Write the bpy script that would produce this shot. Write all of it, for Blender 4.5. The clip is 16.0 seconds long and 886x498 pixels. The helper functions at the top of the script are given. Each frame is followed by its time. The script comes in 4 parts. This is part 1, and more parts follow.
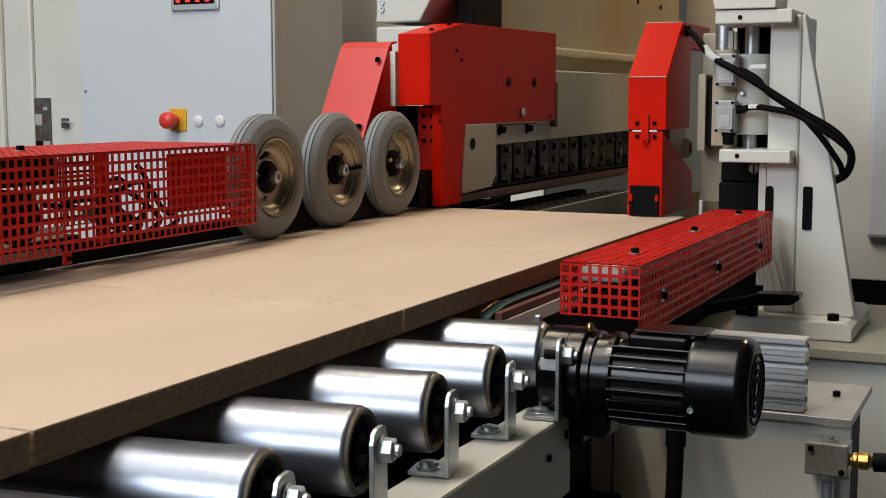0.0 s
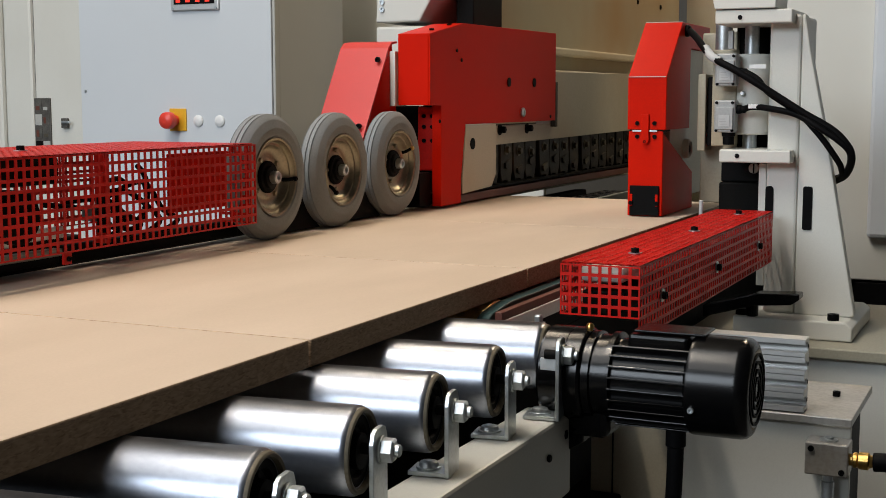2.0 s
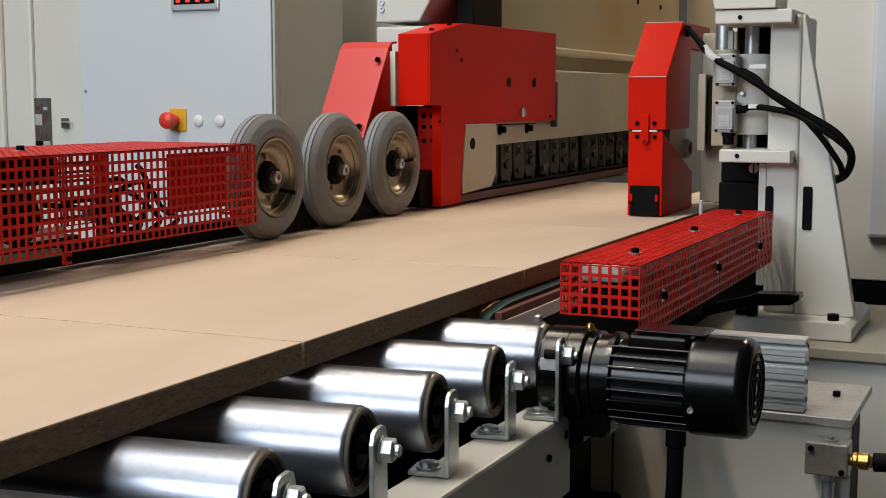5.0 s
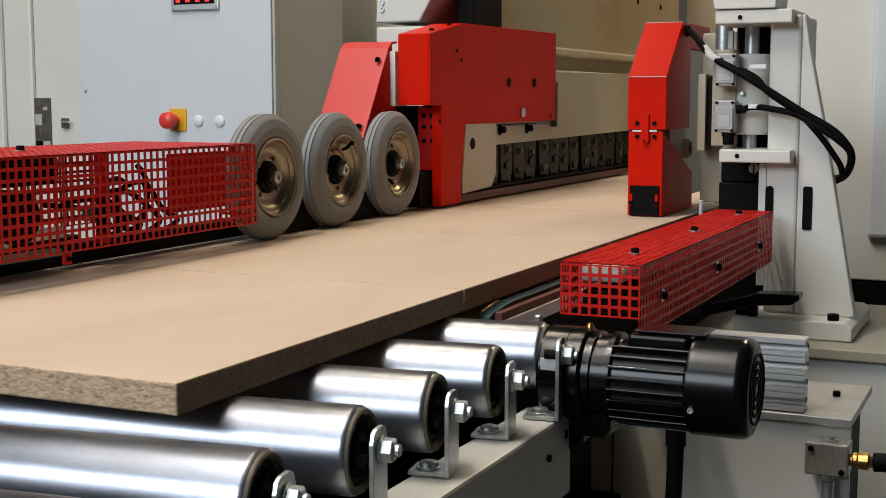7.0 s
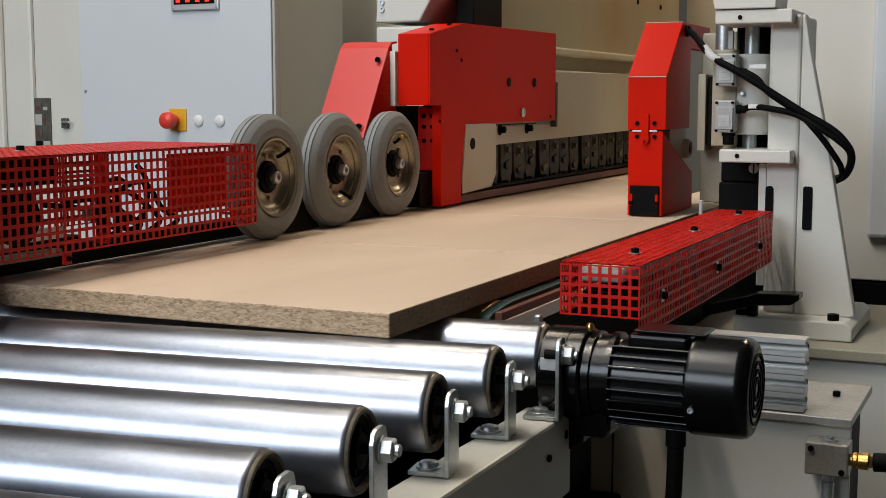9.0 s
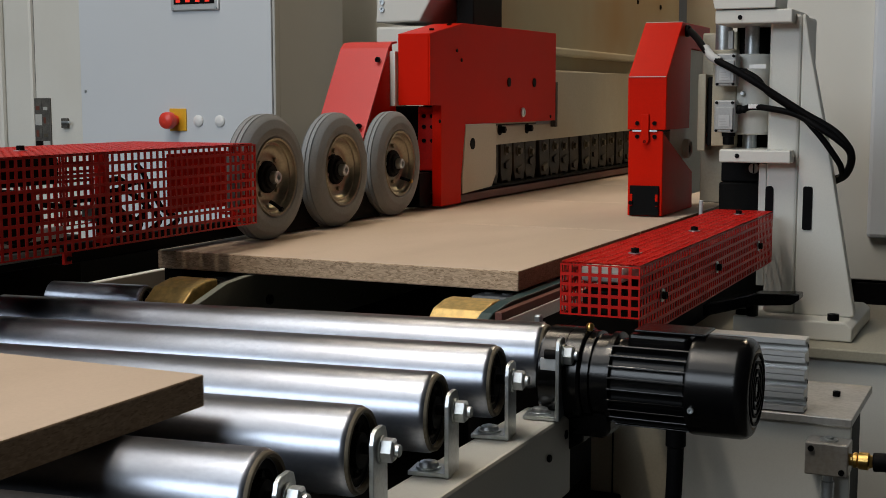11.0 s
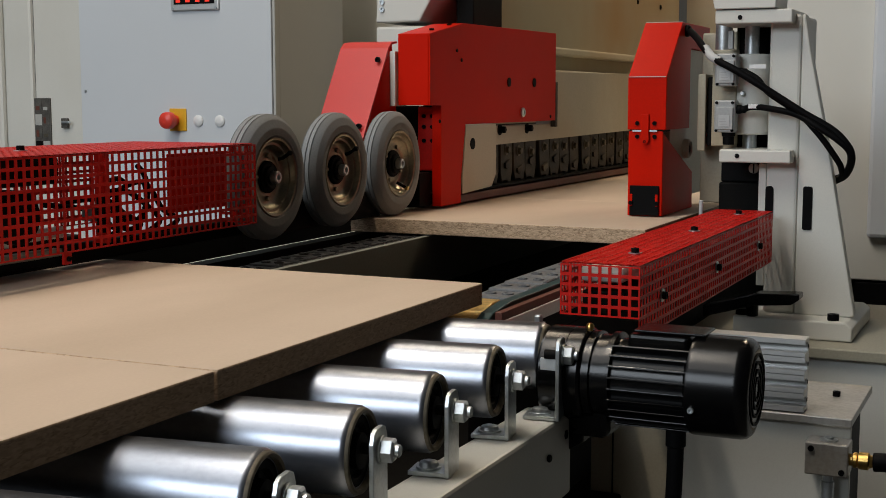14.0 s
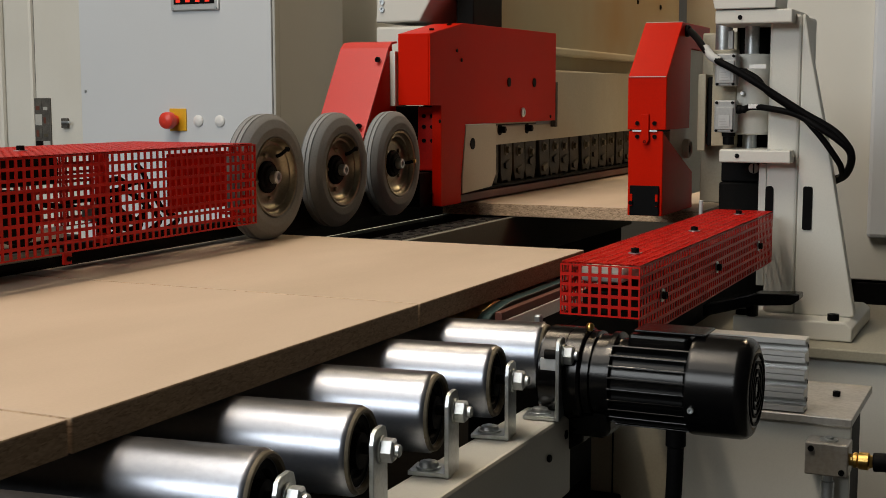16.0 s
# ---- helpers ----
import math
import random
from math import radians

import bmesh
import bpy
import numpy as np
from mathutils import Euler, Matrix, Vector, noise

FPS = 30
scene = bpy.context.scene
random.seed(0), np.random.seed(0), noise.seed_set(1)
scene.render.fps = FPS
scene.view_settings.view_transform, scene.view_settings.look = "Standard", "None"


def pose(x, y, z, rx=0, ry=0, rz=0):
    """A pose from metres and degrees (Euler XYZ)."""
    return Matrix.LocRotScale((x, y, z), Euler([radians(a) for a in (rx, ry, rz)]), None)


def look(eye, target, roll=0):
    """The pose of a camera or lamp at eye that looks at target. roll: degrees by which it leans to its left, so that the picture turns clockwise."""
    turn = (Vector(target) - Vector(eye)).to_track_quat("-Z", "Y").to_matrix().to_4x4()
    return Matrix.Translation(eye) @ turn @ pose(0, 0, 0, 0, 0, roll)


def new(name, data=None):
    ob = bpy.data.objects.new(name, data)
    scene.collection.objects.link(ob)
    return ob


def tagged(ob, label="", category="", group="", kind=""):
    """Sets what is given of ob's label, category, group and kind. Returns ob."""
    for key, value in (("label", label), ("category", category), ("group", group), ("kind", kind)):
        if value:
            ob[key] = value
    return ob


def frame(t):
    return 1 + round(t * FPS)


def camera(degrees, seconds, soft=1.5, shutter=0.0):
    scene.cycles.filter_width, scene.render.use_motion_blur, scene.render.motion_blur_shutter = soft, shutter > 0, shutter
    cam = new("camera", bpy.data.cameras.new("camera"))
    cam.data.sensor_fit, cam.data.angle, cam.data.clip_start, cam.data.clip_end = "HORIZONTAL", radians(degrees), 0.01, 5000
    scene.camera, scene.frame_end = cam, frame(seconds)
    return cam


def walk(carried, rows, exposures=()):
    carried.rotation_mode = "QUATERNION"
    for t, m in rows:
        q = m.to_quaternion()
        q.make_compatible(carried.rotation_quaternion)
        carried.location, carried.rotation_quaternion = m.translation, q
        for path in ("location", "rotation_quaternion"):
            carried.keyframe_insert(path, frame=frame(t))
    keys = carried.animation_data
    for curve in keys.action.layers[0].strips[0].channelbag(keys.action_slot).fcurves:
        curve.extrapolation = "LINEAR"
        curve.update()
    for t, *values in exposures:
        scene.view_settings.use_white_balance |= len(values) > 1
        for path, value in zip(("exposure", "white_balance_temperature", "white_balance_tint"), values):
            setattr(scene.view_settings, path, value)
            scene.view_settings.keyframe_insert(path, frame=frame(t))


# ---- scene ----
cam = camera(37.65, 16.0, soft=0.9, shutter=0.4)
EYE = Vector((0.526, -1.275, 1.166))
VIEW = look(EYE, EYE + Vector((-0.416, 0.902, -0.115)), 0.0)
walk(cam, [(0, VIEW), (16, VIEW)], exposures=[(0, -0.05, 6500, 10), (7, -0.05, 6500, 10), (9.0, -0.12, 6500, 10), (11.3, -0.72, 6500, 10), (12.0, -0.94, 6500, 10), (12.5, -0.94, 6500, 10), (13.5, -0.66, 6500, 10), (14.5, -0.41, 6750, 10), (15.5, -0.42, 7050, 10), (16, -0.42, 7200, 11)])

# ---------- light ----------
world = bpy.data.worlds.new("hall_air")
scene.world = world
world.use_nodes = True
world.node_tree.nodes["Background"].inputs[0].default_value = (0.75, 0.85, 1.0, 1)
world.node_tree.nodes["Background"].inputs[1].default_value = 0.005


def area_lamp(name, eye, target, sx, sy, watts, colour):
    data = bpy.data.lights.new(name, "AREA")
    data.shape, data.size, data.size_y, data.energy, data.color = "RECTANGLE", sx, sy, watts, colour
    ob = new(name, data)
    ob.matrix_world = look(eye, target)
    return ob


# daylight through the roof light and the tall gate window behind the camera
area_lamp("roof_light_sky", (-1.8, -2.2, 5.95), (-1.8, -2.199, 0), 2.4, 5.8, 195, (0.97, 0.97, 0.95))
area_lamp("gate_window_sky", (-2.8, -6.9, 4.2), (-1.4, 0.5, 1.8), 4.4, 2.5, 410, (0.82, 0.91, 1.0))
# warm hall lamps over the line, all out of view
area_lamp("unseen_hall_lamp", (-0.95, -0.7, 4.4), (-0.95, -0.699, 0), 0.1, 1.3, 66, (1.0, 0.87, 0.72))
area_lamp("unseen_hall_lamp", (0.3, 3.9, 3.7), (0.3, 3.901, 0), 0.35, 1.3, 62, (1.0, 0.78, 0.52))
# added fill lamp, there to brighten the partition panel at the rear
area_lamp("unseen_hall_lamp", (-1.45, 1.7, 4.4), (-1.45, 1.701, 0), 0.3, 1.3, 30, (1.0, 0.84, 0.64))


# ---------- materials ----------
def material(name, colour, rough=0.5, metal=0.0, vary=0.08, scale=6.0, grain=120.0, bump=0.05, stretch=(1, 1, 1), spec=0.5, stain=None, stain_amount=0.3, coat=0.0):
    """A surface with slow stains, fine grain and a little relief, in metres."""
    m = bpy.data.materials.new(name)
    m.use_nodes = True
    n, l = m.node_tree.nodes, m.node_tree.links
    b = n["Principled BSDF"]
    b.inputs["Metallic"].default_value = metal
    b.inputs["Specular IOR Level"].default_value = spec
    b.inputs["Coat Weight"].default_value = coat
    co = n.new("ShaderNodeTexCoord")
    mp = n.new("ShaderNodeMapping")
    mp.inputs["Scale"].default_value = stretch
    l.new(co.outputs["Object"], mp.inputs["Vector"])
    big, fine = n.new("ShaderNodeTexNoise"), n.new("ShaderNodeTexNoise")
    big.inputs["Scale"].default_value, big.inputs["Detail"].default_value = scale, 5
    fine.inputs["Scale"].default_value, fine.inputs["Detail"].default_value = grain, 3
    l.new(mp.outputs[0], big.inputs["Vector"])
    l.new(mp.outputs[0], fine.inputs["Vector"])
    ramp = n.new("ShaderNodeValToRGB")
    c = Vector(colour)
    lo, hi = c * (1 - vary), c * (1 + vary)
    ramp.color_ramp.elements[0].position, ramp.color_ramp.elements[1].position = 0.3, 0.7
    ramp.color_ramp.elements[0].color, ramp.color_ramp.elements[1].color = (*lo, 1), (*hi, 1)
    l.new(big.outputs["Fac"], ramp.inputs["Fac"])
    out = ramp.outputs[0]
    mix = n.new("ShaderNodeMix")
    mix.data_type, mix.blend_type = "RGBA", "MULTIPLY"
    mix.inputs["Factor"].default_value = min(1.0, vary * 4)
    fr = n.new("ShaderNodeValToRGB")
    fr.color_ramp.elements[0].position, fr.color_ramp.elements[1].position = 0.35, 0.6
    fr.color_ramp.elements[0].color = (0.7, 0.7, 0.7, 1)
    l.new(fine.outputs["Fac"], fr.inputs["Fac"])
    l.new(out, mix.inputs["A"])
    l.new(fr.outputs[0], mix.inputs["B"])
    out = mix.outputs["Result"]
    if stain:
        st = n.new("ShaderNodeTexNoise")
        st.inputs["Scale"].default_value, st.inputs["Detail"].default_value = scale * 0.45, 6
        l.new(co.outputs["Object"], st.inputs["Vector"])
        sr = n.new("ShaderNodeValToRGB")
        sr.color_ramp.elements[0].position, sr.color_ramp.elements[1].position = 0.45, 0.72
        sr.color_ramp.elements[0].color, sr.color_ramp.elements[1].color = (0, 0, 0, 1), (stain_amount,) * 3 + (1,)
        l.new(st.outputs["Fac"], sr.inputs["Fac"])
        sm = n.new("ShaderNodeMix")
        sm.data_type = "RGBA"
        l.new(sr.outputs[0], sm.inputs["Factor"])
        l.new(out, sm.inputs["A"])
        sm.inputs["B"].default_value = (*stain, 1)
        out = sm.outputs["Result"]
    l.new(out, b.inputs["Base Color"])
    rr = n.new("ShaderNodeMapRange")
    rr.inputs["To Min"].default_value, rr.inputs["To Max"].default_value = max(0.03, rough * 0.85), min(1, rough * 1.2)
    l.new(big.outputs["Fac"], rr.inputs["Value"])
    l.new(rr.outputs[0], b.inputs["Roughness"])
    if bump:
        bp = n.new("ShaderNodeBump")
        bp.inputs["Strength"].default_value, bp.inputs["Distance"].default_value = bump, 0.002
        l.new(fine.outputs["Fac"], bp.inputs["Height"])
        l.new(bp.outputs[0], b.inputs["Normal"])
    return m


RED = material("red_paint", (0.56, 0.010, 0.0015), 0.36, vary=0.07, scale=5, grain=400, bump=0.03, spec=0.05)
# glossier copy of the red paint, made to give the shield its pale sheen
RED_SHEEN = material("red_paint_shield_sheen", (0.56, 0.008, 0.004), 0.42, vary=0.07, scale=5, grain=400, bump=0.03, spec=0.9)
RED_DARK = material("red_mesh_paint", (0.54, 0.010, 0.005), 0.40, vary=0.1, scale=9, grain=300, bump=0.03, spec=0.2)
WHITE = material("machine_white_paint", (0.65, 0.645, 0.595), 0.45, vary=0.025, scale=3, grain=350, bump=0.04, stain=(0.42, 0.37, 0.27), stain_amount=0.25)
CREAM = material("machine_cream_paint", (0.52, 0.50, 0.41), 0.5, vary=0.07, scale=4, grain=250, bump=0.05, stain=(0.36, 0.24, 0.11), stain_amount=0.5)
# dusty cream of the hood; on the slide unit it also carries shade
HOOD = material("dusty_shaded_cream_paint", (0.36, 0.335, 0.255), 0.55, vary=0.08, scale=2.5, grain=200, bump=0.05, stain=(0.30, 0.17, 0.06), stain_amount=0.8)
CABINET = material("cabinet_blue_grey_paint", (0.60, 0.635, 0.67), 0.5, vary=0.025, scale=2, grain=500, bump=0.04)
# greyer and darker than the doors, for cabinet bodies, trim and small marks
CABINET_SIDE = material("cabinet_side_grey", (0.43, 0.43, 0.405), 0.5, vary=0.05, scale=3, grain=300)
PLASTER = material("hall_wall_paint", (0.15, 0.147, 0.135), 0.8, vary=0.05, scale=1.5, grain=90, bump=0.1)
CONCRETE = material("hall_concrete", (0.06, 0.058, 0.054), 0.8, vary=0.15, scale=2, grain=60, bump=0.2)
BLACK = material("black_enamel", (0.0022, 0.0022, 0.0025), 0.22, vary=0.15, scale=12, grain=300, bump=0.03, spec=0.25, coat=0.06)
RUBBER_BLACK = material("black_rubber", (0.004, 0.004, 0.0044), 0.55, spec=0.06, vary=0.2, scale=20, grain=300, bump=0.1)
# near-black, for dark steel parts and for fillers that stand in for shade
DARK = material("dark_steel_and_shade", (0.005, 0.0046, 0.0042), 0.6, spec=0.08, vary=0.25, scale=12, grain=200, bump=0.1)
TYRE = material("grey_tyre_rubber", (0.215, 0.225, 0.23), 0.72, vary=0.08, scale=14, grain=300, bump=0.15, stain=(0.22, 0.20, 0.17), stain_amount=0.3)
RIM = material("zinc_passivated_rim", (0.34, 0.30, 0.22), 0.38, metal=0.9, vary=0.12, scale=16, grain=200, bump=0.06)
STEEL = material("roller_steel", (0.32, 0.345, 0.40), 0.30, metal=1.0, vary=0.13, scale=12, grain=160, bump=0.05, stretch=(1.0, 7, 7), stain=(0.20, 0.19, 0.19), stain_amount=0.6)
ZINC = material("galvanised_steel", (0.60, 0.64, 0.66), 0.35, metal=0.9, vary=0.1, scale=30, grain=200, bump=0.08)
ALU = material("anodised_aluminium", (0.66, 0.66, 0.65), 0.4, metal=0.85, vary=0.05, scale=10, grain=300, bump=0.04, stretch=(0.2, 1, 1))
RINGTAN = material("roller_end_ring", (0.13, 0.112, 0.08), 0.5, metal=0.5, vary=0.2, scale=40, grain=300)
SHOE = material("dusty_brown_steel", (0.014, 0.0115, 0.008), 0.5, metal=0.3, vary=0.3, scale=25, grain=200, bump=0.2, stain=(0.09, 0.06, 0.03), stain_amount=0.5)
BRASS = material("brass", (0.72, 0.46, 0.14), 0.28, metal=1.0, vary=0.1, scale=40, grain=300)
GOLD = material("worn_brass_guide", (0.72, 0.50, 0.18), 0.36, metal=0.5, vary=0.2, scale=18, grain=120, bump=0.15, stain=(0.16, 0.10, 0.04), stain_amount=0.6)
PAD = material("grey_chain_pad", (0.13, 0.135, 0.14), 0.6, vary=0.2, scale=22, grain=160, bump=0.25)
# far chain's pads, much darker than the near chain's
PAD_DARK = material("dark_chain_pad", (0.03, 0.03, 0.031), 0.5, vary=0.25, scale=22, grain=160, bump=0.25)
GREEN = material("green_guide_plastic", (0.01, 0.045, 0.05), 0.45, vary=0.12, scale=16, grain=200)
REDBROWN = material("red_brown_guide_strip", (0.12, 0.035, 0.022), 0.5, vary=0.15, scale=16, grain=200)
GREYGREEN = material("grey_green_frame_paint", (0.22, 0.23, 0.195), 0.5, vary=0.08, scale=5, grain=200)
CAST = material("grey_cast_housing", (0.36, 0.365, 0.36), 0.45, metal=0.2, vary=0.08, scale=20, grain=250, bump=0.1)
PLATE = material("scratched_steel_plate", (0.42, 0.415, 0.40), 0.42, metal=0.6, vary=0.14, scale=14, grain=160, bump=0.1, stain=(0.30, 0.22, 0.12), stain_amount=0.7)
ALU_DULL = material("dull_grey_label", (0.46, 0.47, 0.47), 0.5, vary=0.04, scale=20, grain=200)
KEYCAP = material("dark_grey_keys", (0.09, 0.085, 0.075), 0.5, vary=0.3, scale=40, grain=200)
YELLOW = material("yellow_plate", (0.75, 0.42, 0.02), 0.45, vary=0.05, scale=20, grain=200)
PLUG = material("white_plastic_plug", (0.75, 0.76, 0.76), 0.4, vary=0.03, scale=20, grain=200)
ESTOP = material("red_button_plastic", (0.70, 0.05, 0.03), 0.35, vary=0.05, scale=20, grain=200)


def board_material(name, edge, shade=1.0):
    m = bpy.data.materials.new(name)
    m.use_nodes = True
    n, l = m.node_tree.nodes, m.node_tree.links
    b = n["Principled BSDF"]
    co, info = n.new("ShaderNodeTexCoord"), n.new("ShaderNodeObjectInfo")
    shift = n.new("ShaderNodeVectorMath")
    shift.operation = "ADD"
    grow = n.new("ShaderNodeVectorMath")
    grow.operation = "SCALE"
    grow.inputs["Scale"].default_value = 7.0
    comb = n.new("ShaderNodeCombineXYZ")
    for k in range(3):
        l.new(info.outputs["Random"], comb.inputs[k])
    l.new(comb.outputs[0], grow.inputs[0])
    l.new(co.outputs["Object"], shift.inputs[0])
    l.new(grow.outputs[0], shift.inputs[1])
    ramp = n.new("ShaderNodeValToRGB")
    e = ramp.color_ramp.elements
    if edge:
        mp = n.new("ShaderNodeMapping")
        mp.inputs["Scale"].default_value = (0.65, 0.65, 1.8)
        l.new(shift.outputs[0], mp.inputs["Vector"])
        warp = n.new("ShaderNodeTexNoise")
        warp.inputs["Scale"].default_value = 130
        chips = n.new("ShaderNodeTexVoronoi")
        chips.inputs["Scale"].default_value = 340
        mixv = n.new("ShaderNodeMix")
        mixv.data_type = "VECTOR"
        mixv.inputs["Factor"].default_value = 0.012
        l.new(mp.outputs[0], warp.inputs["Vector"])
        l.new(mp.outputs[0], mixv.inputs["A"])
        l.new(warp.outputs["Color"], mixv.inputs["B"])
        l.new(mixv.outputs["Result"], chips.inputs["Vector"])
        sep = n.new("ShaderNodeSeparateColor")
        l.new(chips.outputs["Color"], sep.inputs[0])
        l.new(sep.outputs[0], ramp.inputs["Fac"])
        e[0].position, e[0].color = 0.0, (0.27, 0.175, 0.10, 1)
        e[1].position, e[1].color = 1.0, (0.62, 0.45, 0.30, 1)
        mid = e.new(0.5)
        mid.color = (0.47, 0.33, 0.21, 1)
        low = e.new(0.18)
        low.color = (0.38, 0.265, 0.17, 1)
        # a shade below 1 mutes the chips and pulls them towards dark brown
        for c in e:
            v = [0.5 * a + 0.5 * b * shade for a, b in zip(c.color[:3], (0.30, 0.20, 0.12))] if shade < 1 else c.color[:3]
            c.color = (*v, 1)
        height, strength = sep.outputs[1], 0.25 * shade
    else:
        big, fine, mp = n.new("ShaderNodeTexNoise"), n.new("ShaderNodeTexNoise"), n.new("ShaderNodeMapping")
        mp.inputs["Scale"].default_value = (2.2, 0.8, 1)
        big.inputs["Scale"].default_value, big.inputs["Detail"].default_value = 3.2, 6
        fine.inputs["Scale"].default_value, fine.inputs["Detail"].default_value = 320, 2
        l.new(shift.outputs[0], mp.inputs["Vector"])
        l.new(mp.outputs[0], big.inputs["Vector"])
        l.new(shift.outputs[0], fine.inputs["Vector"])
        add = n.new("ShaderNodeMath")
        add.operation = "MULTIPLY_ADD"
        l.new(fine.outputs["Fac"], add.inputs[0])
        add.inputs[1].default_value = 0.35
        l.new(big.outputs["Fac"], add.inputs[2])
        l.new(add.outputs[0], ramp.inputs["Fac"])
        e[0].position, e[0].color = 0.35, (0.49, 0.378, 0.275, 1)
        e[1].position, e[1].color = 0.95, (0.61, 0.48, 0.365, 1)
        height, strength = fine.outputs["Fac"], 0.05
    l.new(ramp.outputs[0], b.inputs["Base Color"])
    b.inputs["Roughness"].default_value = 0.62 if not edge else 0.85
    bp = n.new("ShaderNodeBump")
    bp.inputs["Strength"].default_value, bp.inputs["Distance"].default_value = strength, 0.001
    l.new(height, bp.inputs["Height"])
    l.new(bp.outputs[0], b.inputs["Normal"])
    return m


BOARD_TOP, BOARD_EDGE = board_material("sanded_particle_board", False), board_material("particle_board_edge_chips", True)
# long sides: muted chips, with these faces' shade painted in as darker brown
BOARD_SIDE = board_material("smoothed_shaded_board_side", True, 0.55)


def glow(name, colour, strength):
    m = bpy.data.materials.new(name)
    m.use_nodes = True
    b = m.node_tree.nodes["Principled BSDF"]
    b.inputs["Base Color"].default_value = (*colour, 1)
    b.inputs["Emission Color"].default_value = (*colour, 1)
    b.inputs["Emission Strength"].default_value = strength
    return m


LED = glow("red_led_digits", (1.0, 0.04, 0.02), 0.5)


# ---------- mesh helpers ----------
def box(bm, x0, x1, y0, y1, z0, z1, bevel=0.0):
    r = bmesh.ops.create_cube(bm, size=1.0)
    m = Matrix.Translation(((x0 + x1) / 2, (y0 + y1) / 2, (z0 + z1) / 2)) @ Matrix.Diagonal((abs(x1 - x0), abs(y1 - y0), abs(z1 - z0), 1))
    bmesh.ops.transform(bm, matrix=m, verts=r["verts"])
    if bevel:
        edges = list({e for v in r["verts"] for e in v.link_edges})
        bmesh.ops.bevel(bm, geom=edges, offset=bevel, segments=2, affect="EDGES", profile=0.5)
    return bm


def prism(bm, pts, axis, a, b, bevel=0.0):
    """A flat outline pushed from a to b along an axis. pts: (y, z) for x, (x, z) for y, (x, y) for z."""
    def at(p, c):
        return {"x": (c, p[0], p[1]), "y": (p[0], c, p[1]), "z": (p[0], p[1], c)}[axis]
    va, vb = [bm.verts.new(at(p, a)) for p in pts], [bm.verts.new(at(p, b)) for p in pts]
    faces = [bm.faces.new(va), bm.faces.new(vb[::-1])]
    k = len(pts)
    for i in range(k):
        faces.append(bm.faces.new((va[i], vb[i], vb[(i + 1) % k], va[(i + 1) % k])))
    bmesh.ops.recalc_face_normals(bm, faces=faces)
    if bevel:
        edges = list({e for f in faces for e in f.edges})
        bmesh.ops.bevel(bm, geom=edges, offset=bevel, segments=2, affect="EDGES", profile=0.5)
    return bm


def lathe(bm, profile, centre, axis="x", seg=40):
    """profile: (radius, distance along the axis), turned round the axis through centre."""
    # a narrow band at both ends of each long stretch keeps its shading straight
    full = [profile[0]]
    for (r0, d0), (r1, d1) in zip(profile, profile[1:]):
        span = math.hypot(r1 - r0, d1 - d0)
        if span > 0.012 and seg > 8:
            k = 0.002 / span
            full += [(r0 + (r1 - r0) * k, d0 + (d1 - d0) * k), (r1 - (r1 - r0) * k, d1 - (d1 - d0) * k)]
        full.append((r1, d1))
    profile = full

    def ring_of(r, d):
        ring = []
        for i in range(seg):
            a = 2 * math.pi * i / seg
            u, v = r * math.cos(a), r * math.sin(a)
            p = {"x": (d, u, v), "y": (v, d, u), "z": (u, v, d)}[axis]
            ring.append(bm.verts.new(Vector(centre) + Vector(p)))
        return ring
    rings = [ring_of(*q) for q in profile]
    faces = []
    for a, b in zip(rings, rings[1:]):
        for i in range(seg):
            f = bm.faces.new((a[i], a[(i + 1) % seg], b[(i + 1) % seg], b[i]))
            f.smooth = seg > 8
            faces.append(f)
    # edges where the profile turns by more than 35 degrees stay crisp
    for k in range(1, len(profile) - 1):
        (r0, d0), (r1, d1), (r2, d2) = profile[k - 1:k + 2]
        p, q = Vector((r1 - r0, d1 - d0)), Vector((r2 - r1, d2 - d1))
        if p.length and q.length and p.angle(q) > 0.61:
            for i in range(seg):
                e = bm.edges.get((rings[k][i], rings[k][(i + 1) % seg]))
                if e:
                    e.smooth = False
    for ring in (rings[0], rings[-1]):
        for i in range(seg):
            bm.edges.get((ring[i], ring[(i + 1) % seg])).smooth = False
    for ring in (rings[0], rings[-1]):
        faces.append(bm.faces.new(ring))
    bmesh.ops.recalc_face_normals(bm, faces=faces)
    return bm


def rod(bm, centre, axis, length, r, seg=24, chamfer=0.0):
    c = chamfer
    prof = [(r - c, 0), (r, c), (r, length - c), (r - c, length)] if c else [(r, 0), (r, length)]
    return lathe(bm, prof, centre, axis, seg)


